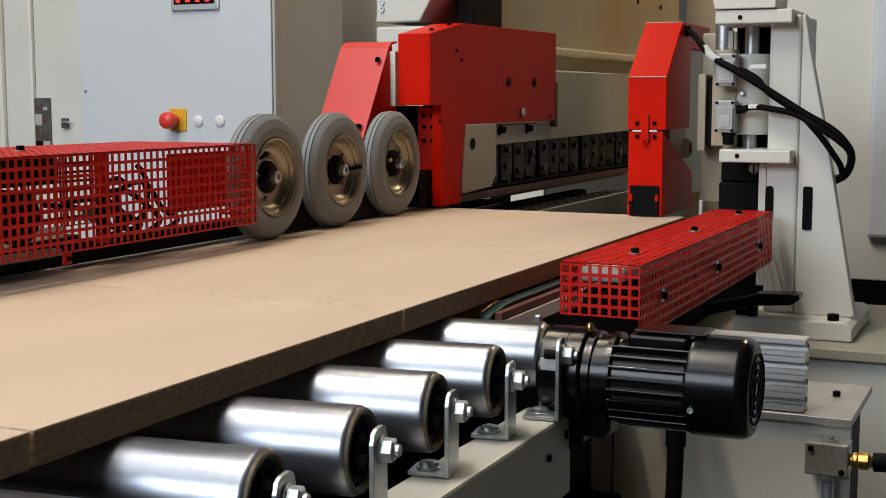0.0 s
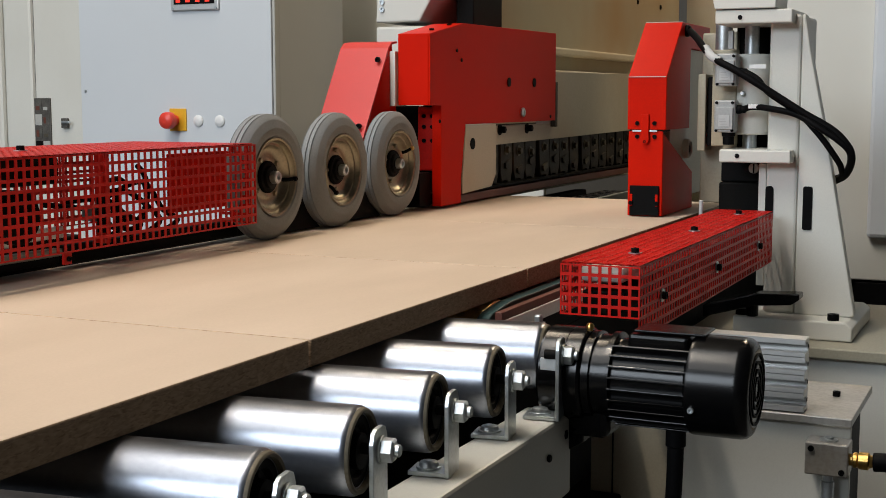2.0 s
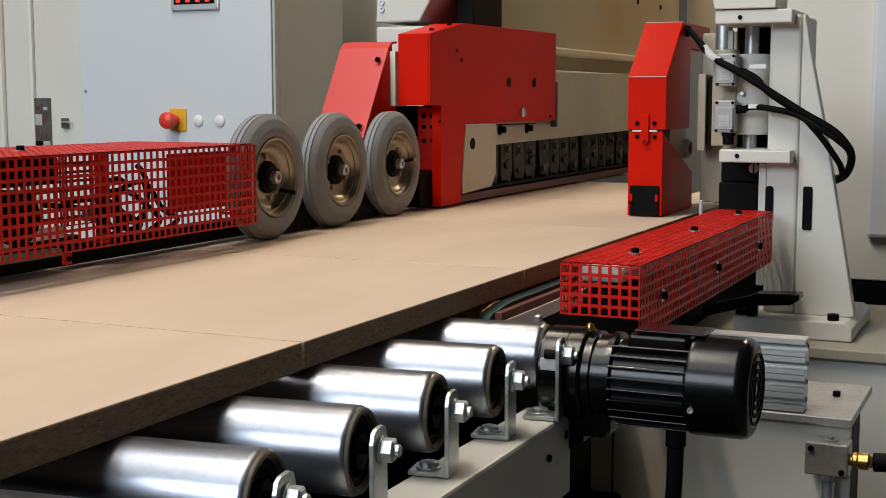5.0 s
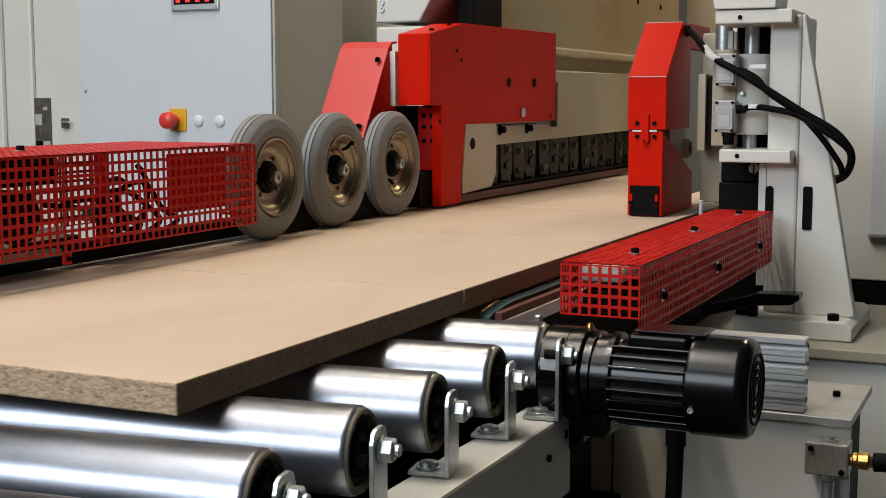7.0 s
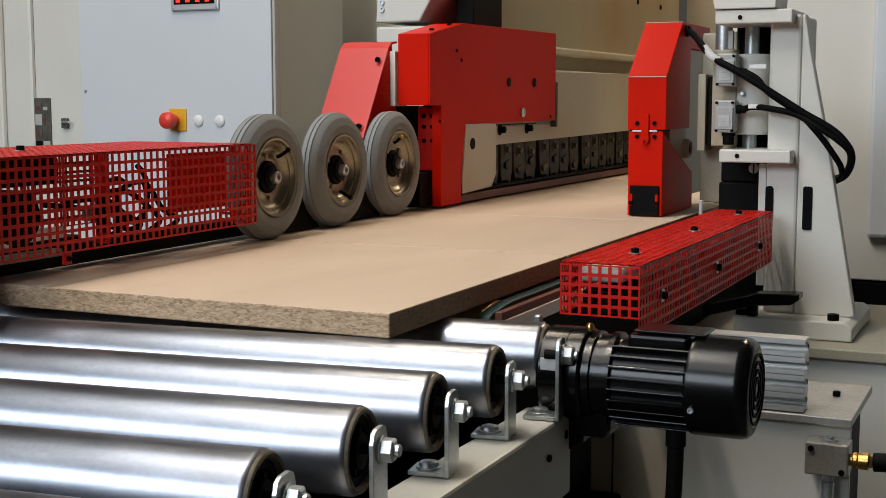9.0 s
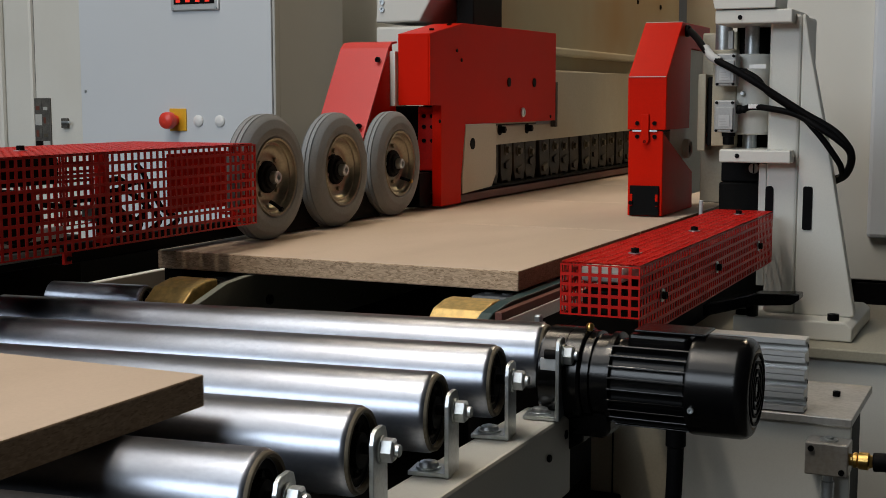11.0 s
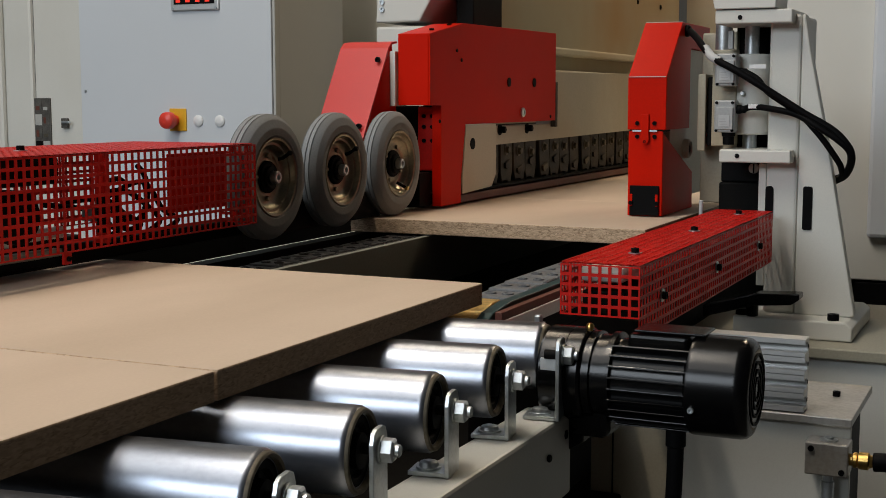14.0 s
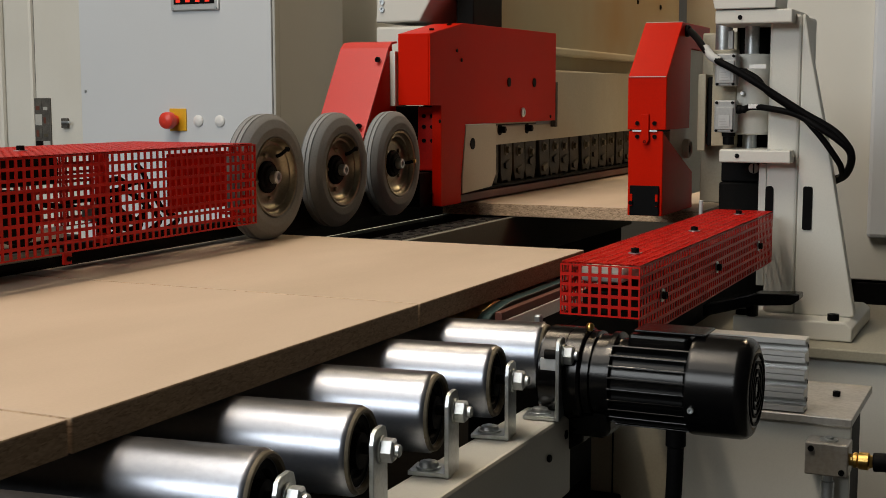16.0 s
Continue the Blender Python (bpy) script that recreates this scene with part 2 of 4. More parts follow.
def tube(bm, pts, r, seg=10, smooth_steps=6):
    """A round cable through points, by a spline."""
    P = [Vector(p) for p in pts]
    path = []
    for i in range(len(P) - 1):
        p0, p1, p2, p3 = P[max(i - 1, 0)], P[i], P[i + 1], P[min(i + 2, len(P) - 1)]
        for s in range(smooth_steps):
            t = s / smooth_steps
            path.append(0.5 * ((2 * p1) + (p2 - p0) * t + (2 * p0 - 5 * p1 + 4 * p2 - p3) * t * t + (3 * p1 - p0 - 3 * p2 + p3) * t ** 3))
    path.append(P[-1])
    rings, up = [], Vector((0.123, 0.311, 0.94)).normalized()
    for i, p in enumerate(path):
        d = (path[min(i + 1, len(path) - 1)] - path[max(i - 1, 0)]).normalized()
        u = d.cross(up).normalized()
        v = d.cross(u).normalized()
        up = -v if up.dot(v) < 0 else v
        v = up
        u = v.cross(d)
        rings.append([bm.verts.new(p + r * (u * math.cos(2 * math.pi * k / seg) + v * math.sin(2 * math.pi * k / seg))) for k in range(seg)])
    faces = []
    for a, b in zip(rings, rings[1:]):
        for k in range(seg):
            f = bm.faces.new((a[k], a[(k + 1) % seg], b[(k + 1) % seg], b[k]))
            f.smooth = True
            faces.append(f)
    faces += [bm.faces.new(rings[0]), bm.faces.new(rings[-1])]
    bmesh.ops.recalc_face_normals(bm, faces=faces)
    return bm


def perforated(bm, corner, u, v, nu, nv, pitch, hole, thick):
    """A sheet with nu by nv square holes; u, v: unit directions of its plane."""
    o, u, v = Vector(corner), Vector(u), Vector(v)
    w = u.cross(v).normalized() * thick
    m = (pitch - hole) / 2
    grid = {}

    def vert(i, j, s):
        key = (i, j, s)
        if key not in grid:
            a, b = divmod(i, 4), divmod(j, 4)
            off = (0, m, m + hole, pitch)
            p = o + u * (a[0] * pitch + off[a[1]]) + v * (b[0] * pitch + off[b[1]]) + (w if s else w * 0)
            grid[key] = bm.verts.new(p)
        return grid[key]

    def idx(c, k):
        return (c + 1) * 4 if k == 3 else c * 4 + k
    for a in range(nu):
        for b in range(nv):
            for s in (0, 1):
                q = [[vert(idx(a, i), idx(b, j), s) for j in range(4)] for i in range(4)]
                for i in range(3):
                    for j in range(3):
                        if i == 1 and j == 1:
                            continue
                        f = (q[i][j], q[i + 1][j], q[i + 1][j + 1], q[i][j + 1])
                        bm.faces.new(f if s else f[::-1])
            ring = [(1, 1), (2, 1), (2, 2), (1, 2)]
            for k in range(4):
                (i0, j0), (i1, j1) = ring[k], ring[(k + 1) % 4]
                bm.faces.new((vert(idx(a, i0), idx(b, j0), 0), vert(idx(a, i1), idx(b, j1), 0), vert(idx(a, i1), idx(b, j1), 1), vert(idx(a, i0), idx(b, j0), 1)))
    return bm


ORIGIN = {}


def thing(name, loc, label, category, group="", kind=""):
    ob = new(name)
    ob.empty_display_size = 0.05
    ob.location = loc
    ORIGIN[ob.name] = Vector(loc)
    return tagged(ob, label, category, group, kind)


def part(name, bm, mat, parent=None, label=""):
    """One mesh object under a thing or a part; the bmesh is in the world's metres."""
    off = ORIGIN[parent.name] if parent else Vector((0, 0, 0))
    bmesh.ops.transform(bm, matrix=Matrix.Translation(-off), verts=bm.verts)
    me = bpy.data.meshes.new(name)
    bm.to_mesh(me)
    bm.free()
    me.materials.append(mat)
    ob = new(name, me)
    ob.parent = parent
    ORIGIN[ob.name] = off
    return tagged(ob, label) if label else ob


def solo(name, bm, mat, label, category, group="", kind=""):
    return tagged(part(name, bm, mat), label, category, group, kind)


B = bmesh.new


def hexbolt(bm, centre, axis, r, h, washer=0.0):
    """A hexagon head on its washer, pushed along an axis."""
    lathe(bm, [(r, 0), (r, h * 0.85), (r * 0.8, h)], centre, axis, 6)
    if washer:
        lathe(bm, [(r * 1.5, 0), (r * 1.5, washer)], centre, axis, 20)
    return bm


def socket(bm, centre, axis, r, h, seg=16):
    """A socket-head screw with its hollow."""
    return lathe(bm, [(r, 0), (r, h), (r * 0.55, h), (r * 0.5, h * 0.35)], centre, axis, seg)


# ---------- the hall ----------
def hall():
    solo("floor", box(B(), -9, 9, -7, 8, -0.1, 0), CONCRETE, "grey concrete floor of the factory hall", "floor", kind="structure")
    solo("wall_north", box(B(), -9.2, 9.2, 8, 8.2, 0, 6), PLASTER, "pale painted hall wall behind the machine", "wall", kind="structure")
    solo("wall_west", box(B(), -9.2, -9, -7, 8, 0, 6), PLASTER, "pale painted hall wall", "wall", kind="structure")
    solo("wall_east", box(B(), 9, 9.2, -7, 8, 0, 6), PLASTER, "pale painted hall wall", "wall", kind="structure")
    south = B()
    for x0, x1, z0, z1 in ((-9.2, -5.05, 0, 6), (-0.55, 9.2, 0, 6), (-5.05, -0.55, 0, 2.9), (-5.05, -0.55, 5.5, 6)):
        box(south, x0, x1, -7.2, -7, z0, z1)
    solo("wall_south", south, PLASTER, "pale painted hall wall with a tall window opening", "wall", kind="structure")
    top = B()
    for x0, x1, y0, y1 in ((-9.2, -3.05, -7.2, 8.2), (-0.55, 9.2, -7.2, 8.2), (-3.05, -0.55, -7.2, -5.15), (-3.05, -0.55, 0.75, 8.2)):
        box(top, x0, x1, y0, y1, 6, 6.2)
    solo("ceiling", top, PLASTER, "pale hall ceiling with a roof light opening", "ceiling", kind="structure")


hall()

# ---------- roller table ----------
PITCH = 0.1548
ROLLER_Y = [0.166 - PITCH * k for k in range(36)]
RZ, RR = 0.86, 0.04
ROLLERS = []


SKEW = 7.4


def roller(y, x0=-0.765, x1=0.0, r=RR, z=RZ):
    t = thing("conveyor_roller", (x1, y, z), "polished steel conveyor roller with a black end cap", "roller", "rollers of the infeed table")
    part("tube", lathe(B(), [(r - 0.004, x0 - x1), (r, x0 - x1 + 0.003), (r, -0.007), (r - 0.0015, -0.004), (r - 0.0076, -0.006), (r - 0.0078, -0.022)], (x1, y, z), "x", 64), STEEL, t)
    part("end_ring", lathe(B(), [(r - 0.001, -0.0132), (r - 0.001, -0.0055), (r - 0.0025, -0.001), (r - 0.004, 0.0), (r - 0.0065, -0.001), (r - 0.0075, -0.013)], (x1, y, z), "x", 48), RINGTAN, t, "tan worn ring at the tube's end")
    cap = lathe(B(), [(r - 0.008, -0.014), (r - 0.008, -0.006), (r * 0.62, -0.006), (r * 0.56, -0.011), (r * 0.42, -0.011), (r * 0.40, -0.002), (r * 0.2, -0.002)], (x1, y, z), "x", 32)
    for k in range(5):
        a = 2 * math.pi * k / 5
        rod(cap, (x1 - 0.012, y + r * 0.5 * math.cos(a), z + r * 0.5 * math.sin(a)), "x", 0.004, 0.003, 8)
    part("end_cap", cap, RUBBER_BLACK, t, "black bearing cap")
    t.rotation_euler = (0, 0, radians(SKEW))
    ROLLERS.append(t)
    return t


def bracket(y, dx=0.0, rz=RZ):
    t = thing("roller_bracket", (0.012, y, 0.8), "galvanised angle bracket bolted to the table beam", "bracket", "roller brackets")
    prof = [(y - 0.019, 0.8), (y + 0.019, 0.8), (y + 0.019, rz + 0.008), (y + 0.015, rz + 0.017), (y + 0.008, rz + 0.02), (y - 0.008, rz + 0.02), (y - 0.015, rz + 0.017), (y - 0.019, rz + 0.008)]
    t.rotation_euler = (0, 0, radians(SKEW + 1.5))
    part("upright", prism(B(), prof, "x", 0.016, 0.0205, 0.0007), ZINC, t)
    part("foot", box(B(), -0.022, 0.0158, y - 0.017, y + 0.017, 0.8, 0.8045, 0.0007), ZINC, t)
    part("foot_bolt", lathe(B(), [(0.013, 0), (0.013, 0.002), (0.0105, 0.0022), (0.009, 0.006), (0.004, 0.0075)], (-0.005, y, 0.8045), "z", 20), ZINC, t)
    b = B()
    lathe(b, [(0.0125, 0), (0.0125, 0.0022)], (0.0207, y, rz), "x", 24)
    hexbolt(b, (0.023, y, rz), "x", 0.0112, 0.011)
    part("axle", rod(B(), (0.0, y, rz), "x", 0.016, 0.0055, 16), DARK, t)
    rod(b, (0.0208, y, rz), "x", 0.018, 0.0055, 16, 0.001)
    part("axle_nut", b, ZINC, t, "zinc-plated hexagon nut on the axle")
    t.location.x += dx


def table():
    for y in ROLLER_Y:
        roller(y)
    bracket(0.112, 0.016, 0.874)
    for y in ROLLER_Y[1:]:
        bracket(y, -0.005, 0.863)
    t = thing("table_beam", (0.0, -0.5, 0.0), "white painted square steel beam under the rollers", "beam")
    part("box_section", box(B(), -0.023, 0.034, -5.2, 0.155, 0.70, 0.799, 0.004), WHITE, t)
    for y in (-5.0, -3.0, -0.9, -0.02):
        part("leg", box(B(), -0.02, 0.03, y - 0.04, y + 0.04, 0, 0.70, 0.003), WHITE, t)
    b = rod(B(), (0.034, 0.075, 0.762), "x", 0.004, 0.0045, 16, 0.001)
    part("plug", b, RUBBER_BLACK, t, "black plug in the beam's side")
    t = thing("far_table_beam", (-0.82, -0.5, 0.0), "near-black steel beam carrying the far roller ends", "beam")
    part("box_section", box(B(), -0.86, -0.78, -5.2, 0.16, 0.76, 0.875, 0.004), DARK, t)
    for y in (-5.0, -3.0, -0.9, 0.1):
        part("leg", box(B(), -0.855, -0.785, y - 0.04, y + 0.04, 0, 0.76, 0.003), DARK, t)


# ---------- boards ----------
BOARDS = []
BX0, BX1, BT, BL = -0.735, -0.1245, 0.0285, 0.6


def board(y0, length=BL):
    """A loose panel; y0: its trailing end at the clip's start."""
    b = box(B(), BX0, BX1, -length / 2, length / 2 - 0.004, 0, BT, 0.0018)
    me = bpy.data.meshes.new("particle_board")
    b.to_mesh(me)
    b.free()
    me.materials.append(BOARD_TOP)
    me.materials.append(BOARD_EDGE)
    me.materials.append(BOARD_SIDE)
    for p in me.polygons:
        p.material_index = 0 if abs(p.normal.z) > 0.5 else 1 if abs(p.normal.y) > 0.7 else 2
    ob = tagged(new("particle_board", me), "raw tan particle board panel moving over the rollers", "board", "boards on the line")
    ob.location = (0, y0 + length / 2, 0.9005)
    BOARDS.append((ob, y0))


# ---------- pressure wheels ----------
WHEELS = []
WR = 0.106


def wheel(x, y, turn):
    z = 0.929 + WR
    t = thing("pressure_wheel", (x, y, z), "grey rubber-tyred wheel with a zinc rim, pressing on the boards", "wheel", "three pressure wheels")
    hw, prof = 0.0205, []
    groove = (-0.0115, -0.001, 0.0075)
    prof += [(0.066, -hw + 0.003), (0.070, -hw - 0.001), (0.082, -hw - 0.002), (0.097, -hw + 0.003), (0.103, -hw + 0.010)]
    for g in groove:
        r = WR - abs(g) * 0.09
        prof += [(r, g - 0.0011), (r - 0.0028, g - 0.0004), (r - 0.0028, g + 0.0004), (r, g + 0.0011)]
    prof += [(0.103, hw - 0.010), (0.097, hw - 0.003), (0.082, hw + 0.002), (0.070, hw + 0.001), (0.066, hw - 0.003), (0.060, hw - 0.008), (0.060, -hw + 0.008)]
    bt = lathe(B(), prof, (x - hw, y, z), "x", 72)
    part("tyre", bt, TYRE, t)
    c = (x - hw, y, z)
    rim = lathe(B(), [(0.058, -0.018), (0.0655, 0.0155), (0.0668, 0.019), (0.0655, 0.0215), (0.0625, 0.0205), (0.0610, 0.015), (0.0585, 0.012), (0.0545, 0.012), (0.052, 0.008), (0.049, 0.004), (0.043, 0.001), (0.036, 0.002), (0.031, 0.003), (0.026, 0.001), (0.020, 0.001)], c, "x", 56)
    for k in range(4):
        a = math.pi / 4 + k * math.pi / 2
        hexbolt(rim, (c[0] + 0.001, y + 0.036 * math.cos(a), z + 0.036 * math.sin(a)), "x", 0.0045, 0.006)
    part("rim", rim, RIM, t, "brownish zinc-plated steel rim")
    part("hub", lathe(B(), [(0.027, -0.004), (0.027, 0.006), (0.0255, 0.008), (0.020, 0.0085), (0.0185, 0.013), (0.012, 0.014)], c, "x", 32), DARK, t, "dark steel hub")
    nut = lathe(B(), [(0.0105, 0.014), (0.0105, 0.024), (0.009, 0.026), (0.0052, 0.026), (0.0045, 0.020)], c, "x", 16)
    part("axle_nut", nut, ZINC, t, "bright axle nut")
    # the valve stands off the rim
    valve = tube(B(), [(c[0] + 0.006, y + 0.042, z), (c[0] + 0.013, y + 0.045, z), (c[0] + 0.024, y + 0.054, z + 0.003)], 0.0032, 10, 4)
    v = part("valve", valve, RUBBER_BLACK, t, "black rubber tyre valve")
    part("valve_cap", rod(B(), (c[0] + 0.0215, y + 0.0545, z + 0.003), "x", 0.007, 0.0042, 12, 0.001), BRASS if turn == 2 else RUBBER_BLACK, v)
    WHEELS.append((t, turn))


def wheel_carrier():
    t = thing("wheel_carrier", (-0.74, 0.85, 1.0), "dark steel carrier arms behind the pressure wheels", "machine part")
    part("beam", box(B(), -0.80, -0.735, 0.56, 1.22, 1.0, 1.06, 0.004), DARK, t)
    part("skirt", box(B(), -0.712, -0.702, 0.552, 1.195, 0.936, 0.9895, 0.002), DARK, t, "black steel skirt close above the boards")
    # black fillers here and between the wheels stand in for deep shade
    part("shade_filler", box(B(), -0.72, -0.670, 1.2, 1.256, 0.936, 1.008, 0.002), DARK, t)
    # added plate, blocks light from above onto the boards
    part("shade_cover", box(B(), -0.80, -0.690, 0.53, 1.19, 0.990, 0.998, 0.001), DARK, t)
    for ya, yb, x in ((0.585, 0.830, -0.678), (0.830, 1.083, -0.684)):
        part("shade_filler", prism(B(), [(ya + 0.034, 0.9315), (yb - 0.034, 0.9315), (yb - 0.082, 0.962), (yb - 0.104, 0.99), (ya + 0.104, 0.99), (ya + 0.082, 0.962)], "x", x - 0.02, x, 0.001), DARK, t)
    for y in (0.585, 0.830, 1.083):
        part("axle", rod(B(), (-0.74, y, 0.929 + WR), "x", 0.06, 0.010, 16), DARK, t)


# ---------- mesh guards ----------
def guard_bolt(t, centre, axis, mat=None, k=1.0):
    b = B()
    lathe(b, [(0.0095 * k, 0), (0.0095 * k, 0.0015)], centre, axis, 20)
    c = Vector(centre) + {"x": Vector((0.0015, 0, 0)), "z": Vector((0, 0, 0.0015))}[axis]
    part("washer", b, ZINC, t)
    part("screw", socket(B(), c, axis, 0.0055 * k, 0.006), RUBBER_BLACK, t)


def near_guard():
    t = thing("mesh_guard", (0.005, 0.35, 0.88), "red perforated sheet-metal guard over the feed chain", "guard", "perforated guards")
    p, h, th = 0.01367, 0.0095, 0.0015
    x0, x1, y0, z1 = -0.0495, 0.06, 0.345, 0.95
    part("top_sheet", perforated(B(), (x0, y0, z1), (1, 0, 0), (0, 1, 0), 8, 66, p, h, th), RED_DARK, t)
    part("front_sheet", perforated(B(), (x0, y0 + 0.0015, z1 - 5 * p - 0.001), (1, 0, 0), (0, 0, 1), 8, 5, p, h, th), RED_DARK, t)
    part("side_sheet", perforated(B(), (x1 - 0.0015, y0, z1 - 7 * p - 0.001), (0, 1, 0), (0, 0, 1), 66, 7, p, h, th), RED_DARK, t)
    part("inner_side_sheet", perforated(B(), (x0, y0, z1 - 5 * p - 0.001), (0, 1, 0), (0, 0, 1), 66, 5, p, h, th), RED_DARK, t)
    part("chain_cover", box(B(), -0.034, 0.030, 0.375, 1.175, 0.9205, 0.9445, 0.009), WHITE, t, "cream painted rounded chain cover inside")
    part("cover_rail", box(B(), -0.03, 0.03, 0.38, 1.2, 0.885, 0.9095, 0.002), DARK, t)
    for y in (0.47, 0.808, 1.147):
        guard_bolt(t, (0.016, y, z1 + th), "z")
    for y in (0.453, 0.782, 1.113):
        guard_bolt(t, (x1, y, 0.898), "x")


def far_guard():
    t = thing("mesh_guard", (-0.72, 0.0, 0.967), "long red perforated sheet-metal guard beside the wheels", "guard", "perforated guards")
    p, h, th = 0.0141, 0.0098, 0.0015
    x1, y1, z1 = -0.62, 0.491, 1.0935
    n = 50
    y0 = y1 - n * p
    part("front_sheet", perforated(B(), (x1, y0, z1 - 9 * p), (0, 1, 0), (0, 0, 1), n, 9, p, h, th), RED_DARK, t)
    # the top runs back and bends down at its far end
    part("top_sheet", perforated(B(), (x1 - 17 * p, y0, z1), (1, 0, 0), (0, 1, 0), 17, n, p, 0.0078, th), RED_DARK, t)
    part("end_sheet", perforated(B(), (x1 - 5 * p, y1, z1 - 9 * p), (1, 0, 0), (0, 0, 1), 5, 9, p, h, th), RED_DARK, t)
    part("back_sheet", perforated(B(), (x1 - 17 * p, y0, z1 - 9 * p), (0, 1, 0), (0, 0, 1), 44, 9, p, h, th), RED_DARK, t)
    part("inner_post", box(B(), -0.668, -0.652, 0.158, 0.172, 0.966, 1.092, 0.001), RED_DARK, t)
    part("foot_tab", box(B(), -0.626, -0.6215, 0.040, 0.054, 0.951, 0.9664, 0.0005), RED_DARK, t)
    part("tab_screw", socket(B(), (-0.6215, 0.047, 0.9585), "x", 0.0035, 0.003, 12), RUBBER_BLACK, t)
    for y in (0.093,):
        guard_bolt(t, (-0.738, y, z1 + th), "z")


# ---------- feed tracks ----------
def feed_track(name, x0, x1, y0, y1, label, side):
    """A padded feed chain on its rail, with a worn brass run-on at the infeed end."""
    t = thing(name, ((x0 + x1) / 2, y0, 0.9), label, "conveyor")
    part("run_on", prism(B(), [(y0, 0.862), (y0, 0.874), (y0 + 0.024, 0.892), (y0 + 0.06, 0.899), (y0 + 0.085, 0.899), (y0 + 0.085, 0.862)], "x", x0, x1, 0.002), GOLD, t, "worn brass run-on plate")
    y, k, w = y0 + 0.087, 0, x1 - x0
    while y < y1:
        dz = min(0.0, -0.008 + 0.05 * (y - y0 - 0.087))
        b = B()
        box(b, x0, x1, y, y + 0.058, 0.878 + dz, 0.896 + dz, 0.003)
        for off in (0.25, 0.62):
            lathe(b, [(0.0085, 0), (0.0085, 0.0022), (0.005, 0.0022), (0.0045, 0.0003)], (x0 + w * off, y + 0.029, 0.896 + dz), "z", 14)
        for j in range(3):
            box(b, x0 + w * 0.84 + 0.003 * j, x0 + w * 0.84 + 0.003 * j + 0.0015, y + 0.004, y + 0.054, 0.896 + dz, 0.8975 + dz)
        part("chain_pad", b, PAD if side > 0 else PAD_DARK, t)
        y += 0.0615
        k += 1
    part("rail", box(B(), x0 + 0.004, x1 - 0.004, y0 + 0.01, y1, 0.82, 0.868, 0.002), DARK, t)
    return t


def tracks():
    t = feed_track("feed_track", -0.196, -0.124, 0.235, 2.2, "grey padded feed chain with a brass run-on", 1)
    part("green_guide", prism(B(), [(0.215, 0.868), (0.22, 0.880), (0.25, 0.892), (0.31, 0.8985), (2.2, 0.8985), (2.2, 0.86), (0.215, 0.86)], "x", -0.1235, -0.106, 0.0015), GREEN, t, "dark green plastic guide strip")
    part("brown_guide", box(B(), -0.098, -0.088, 0.235, 2.2, 0.872, 0.896, 0.001), REDBROWN, t, "red-brown guide strip")
    part("guide_bed", box(B(), -0.106, -0.0985, 0.18, 2.2, 0.85, 0.876), DARK, t)
    part("steel_strip", box(B(), -0.0872, -0.0825, 0.205, 2.2, 0.868, 0.886, 0.001), ALU, t, "bare steel edge strip")
    part("guide_screw", hexbolt(B(), (-0.074, 0.33, 0.868), "z", 0.006, 0.012, 0.002), ZINC, t)
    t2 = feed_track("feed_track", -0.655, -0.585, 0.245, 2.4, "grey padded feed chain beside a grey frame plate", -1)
    part("frame_plate", prism(B(), [(0.235, 0.83), (0.24, 0.873), (0.318, 0.8945), (0.37, 0.8985), (2.4, 0.8985), (2.4, 0.80), (0.235, 0.80)], "x", -0.572, -0.56, 0.001), GREYGREEN, t2, "grey-green painted frame plate")
    part("plate_bolt", rod(B(), (-0.5605, 0.43, 0.855), "x", 0.006, 0.008, 16, 0.001), RUBBER_BLACK, t2)
    part("dark_guide", box(B(), -0.735, -0.70, 0.40, 2.4, 0.85, 0.8985, 0.002), DARK, t2)
    roller(0.268, -0.83, -0.664, 0.024, 0.868)
    t3 = thing("side_rail", (-0.96, 0.4, 0.83), "white painted rail beyond the far feed chain", "rail")
    part("bar", box(B(), -0.968, -0.953, 0.42, 2.4, 0.80, 0.85, 0.002), WHITE, t3)
    for y in (0.6, 1.6):
        part("post", box(B(), -0.967, -0.954, y, y + 0.05, 0, 0.80), DARK, t3)
    t4 = thing("machine_bed", (-0.4, 1.3, 0), "near-black machine bed between the feed chains", "machine")
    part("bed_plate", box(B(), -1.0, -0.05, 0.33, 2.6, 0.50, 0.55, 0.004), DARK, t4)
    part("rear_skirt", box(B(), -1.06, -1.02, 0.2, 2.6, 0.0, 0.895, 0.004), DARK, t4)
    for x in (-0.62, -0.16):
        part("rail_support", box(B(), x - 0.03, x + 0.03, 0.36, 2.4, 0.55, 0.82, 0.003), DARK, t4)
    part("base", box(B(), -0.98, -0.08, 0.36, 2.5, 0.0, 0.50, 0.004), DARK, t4)


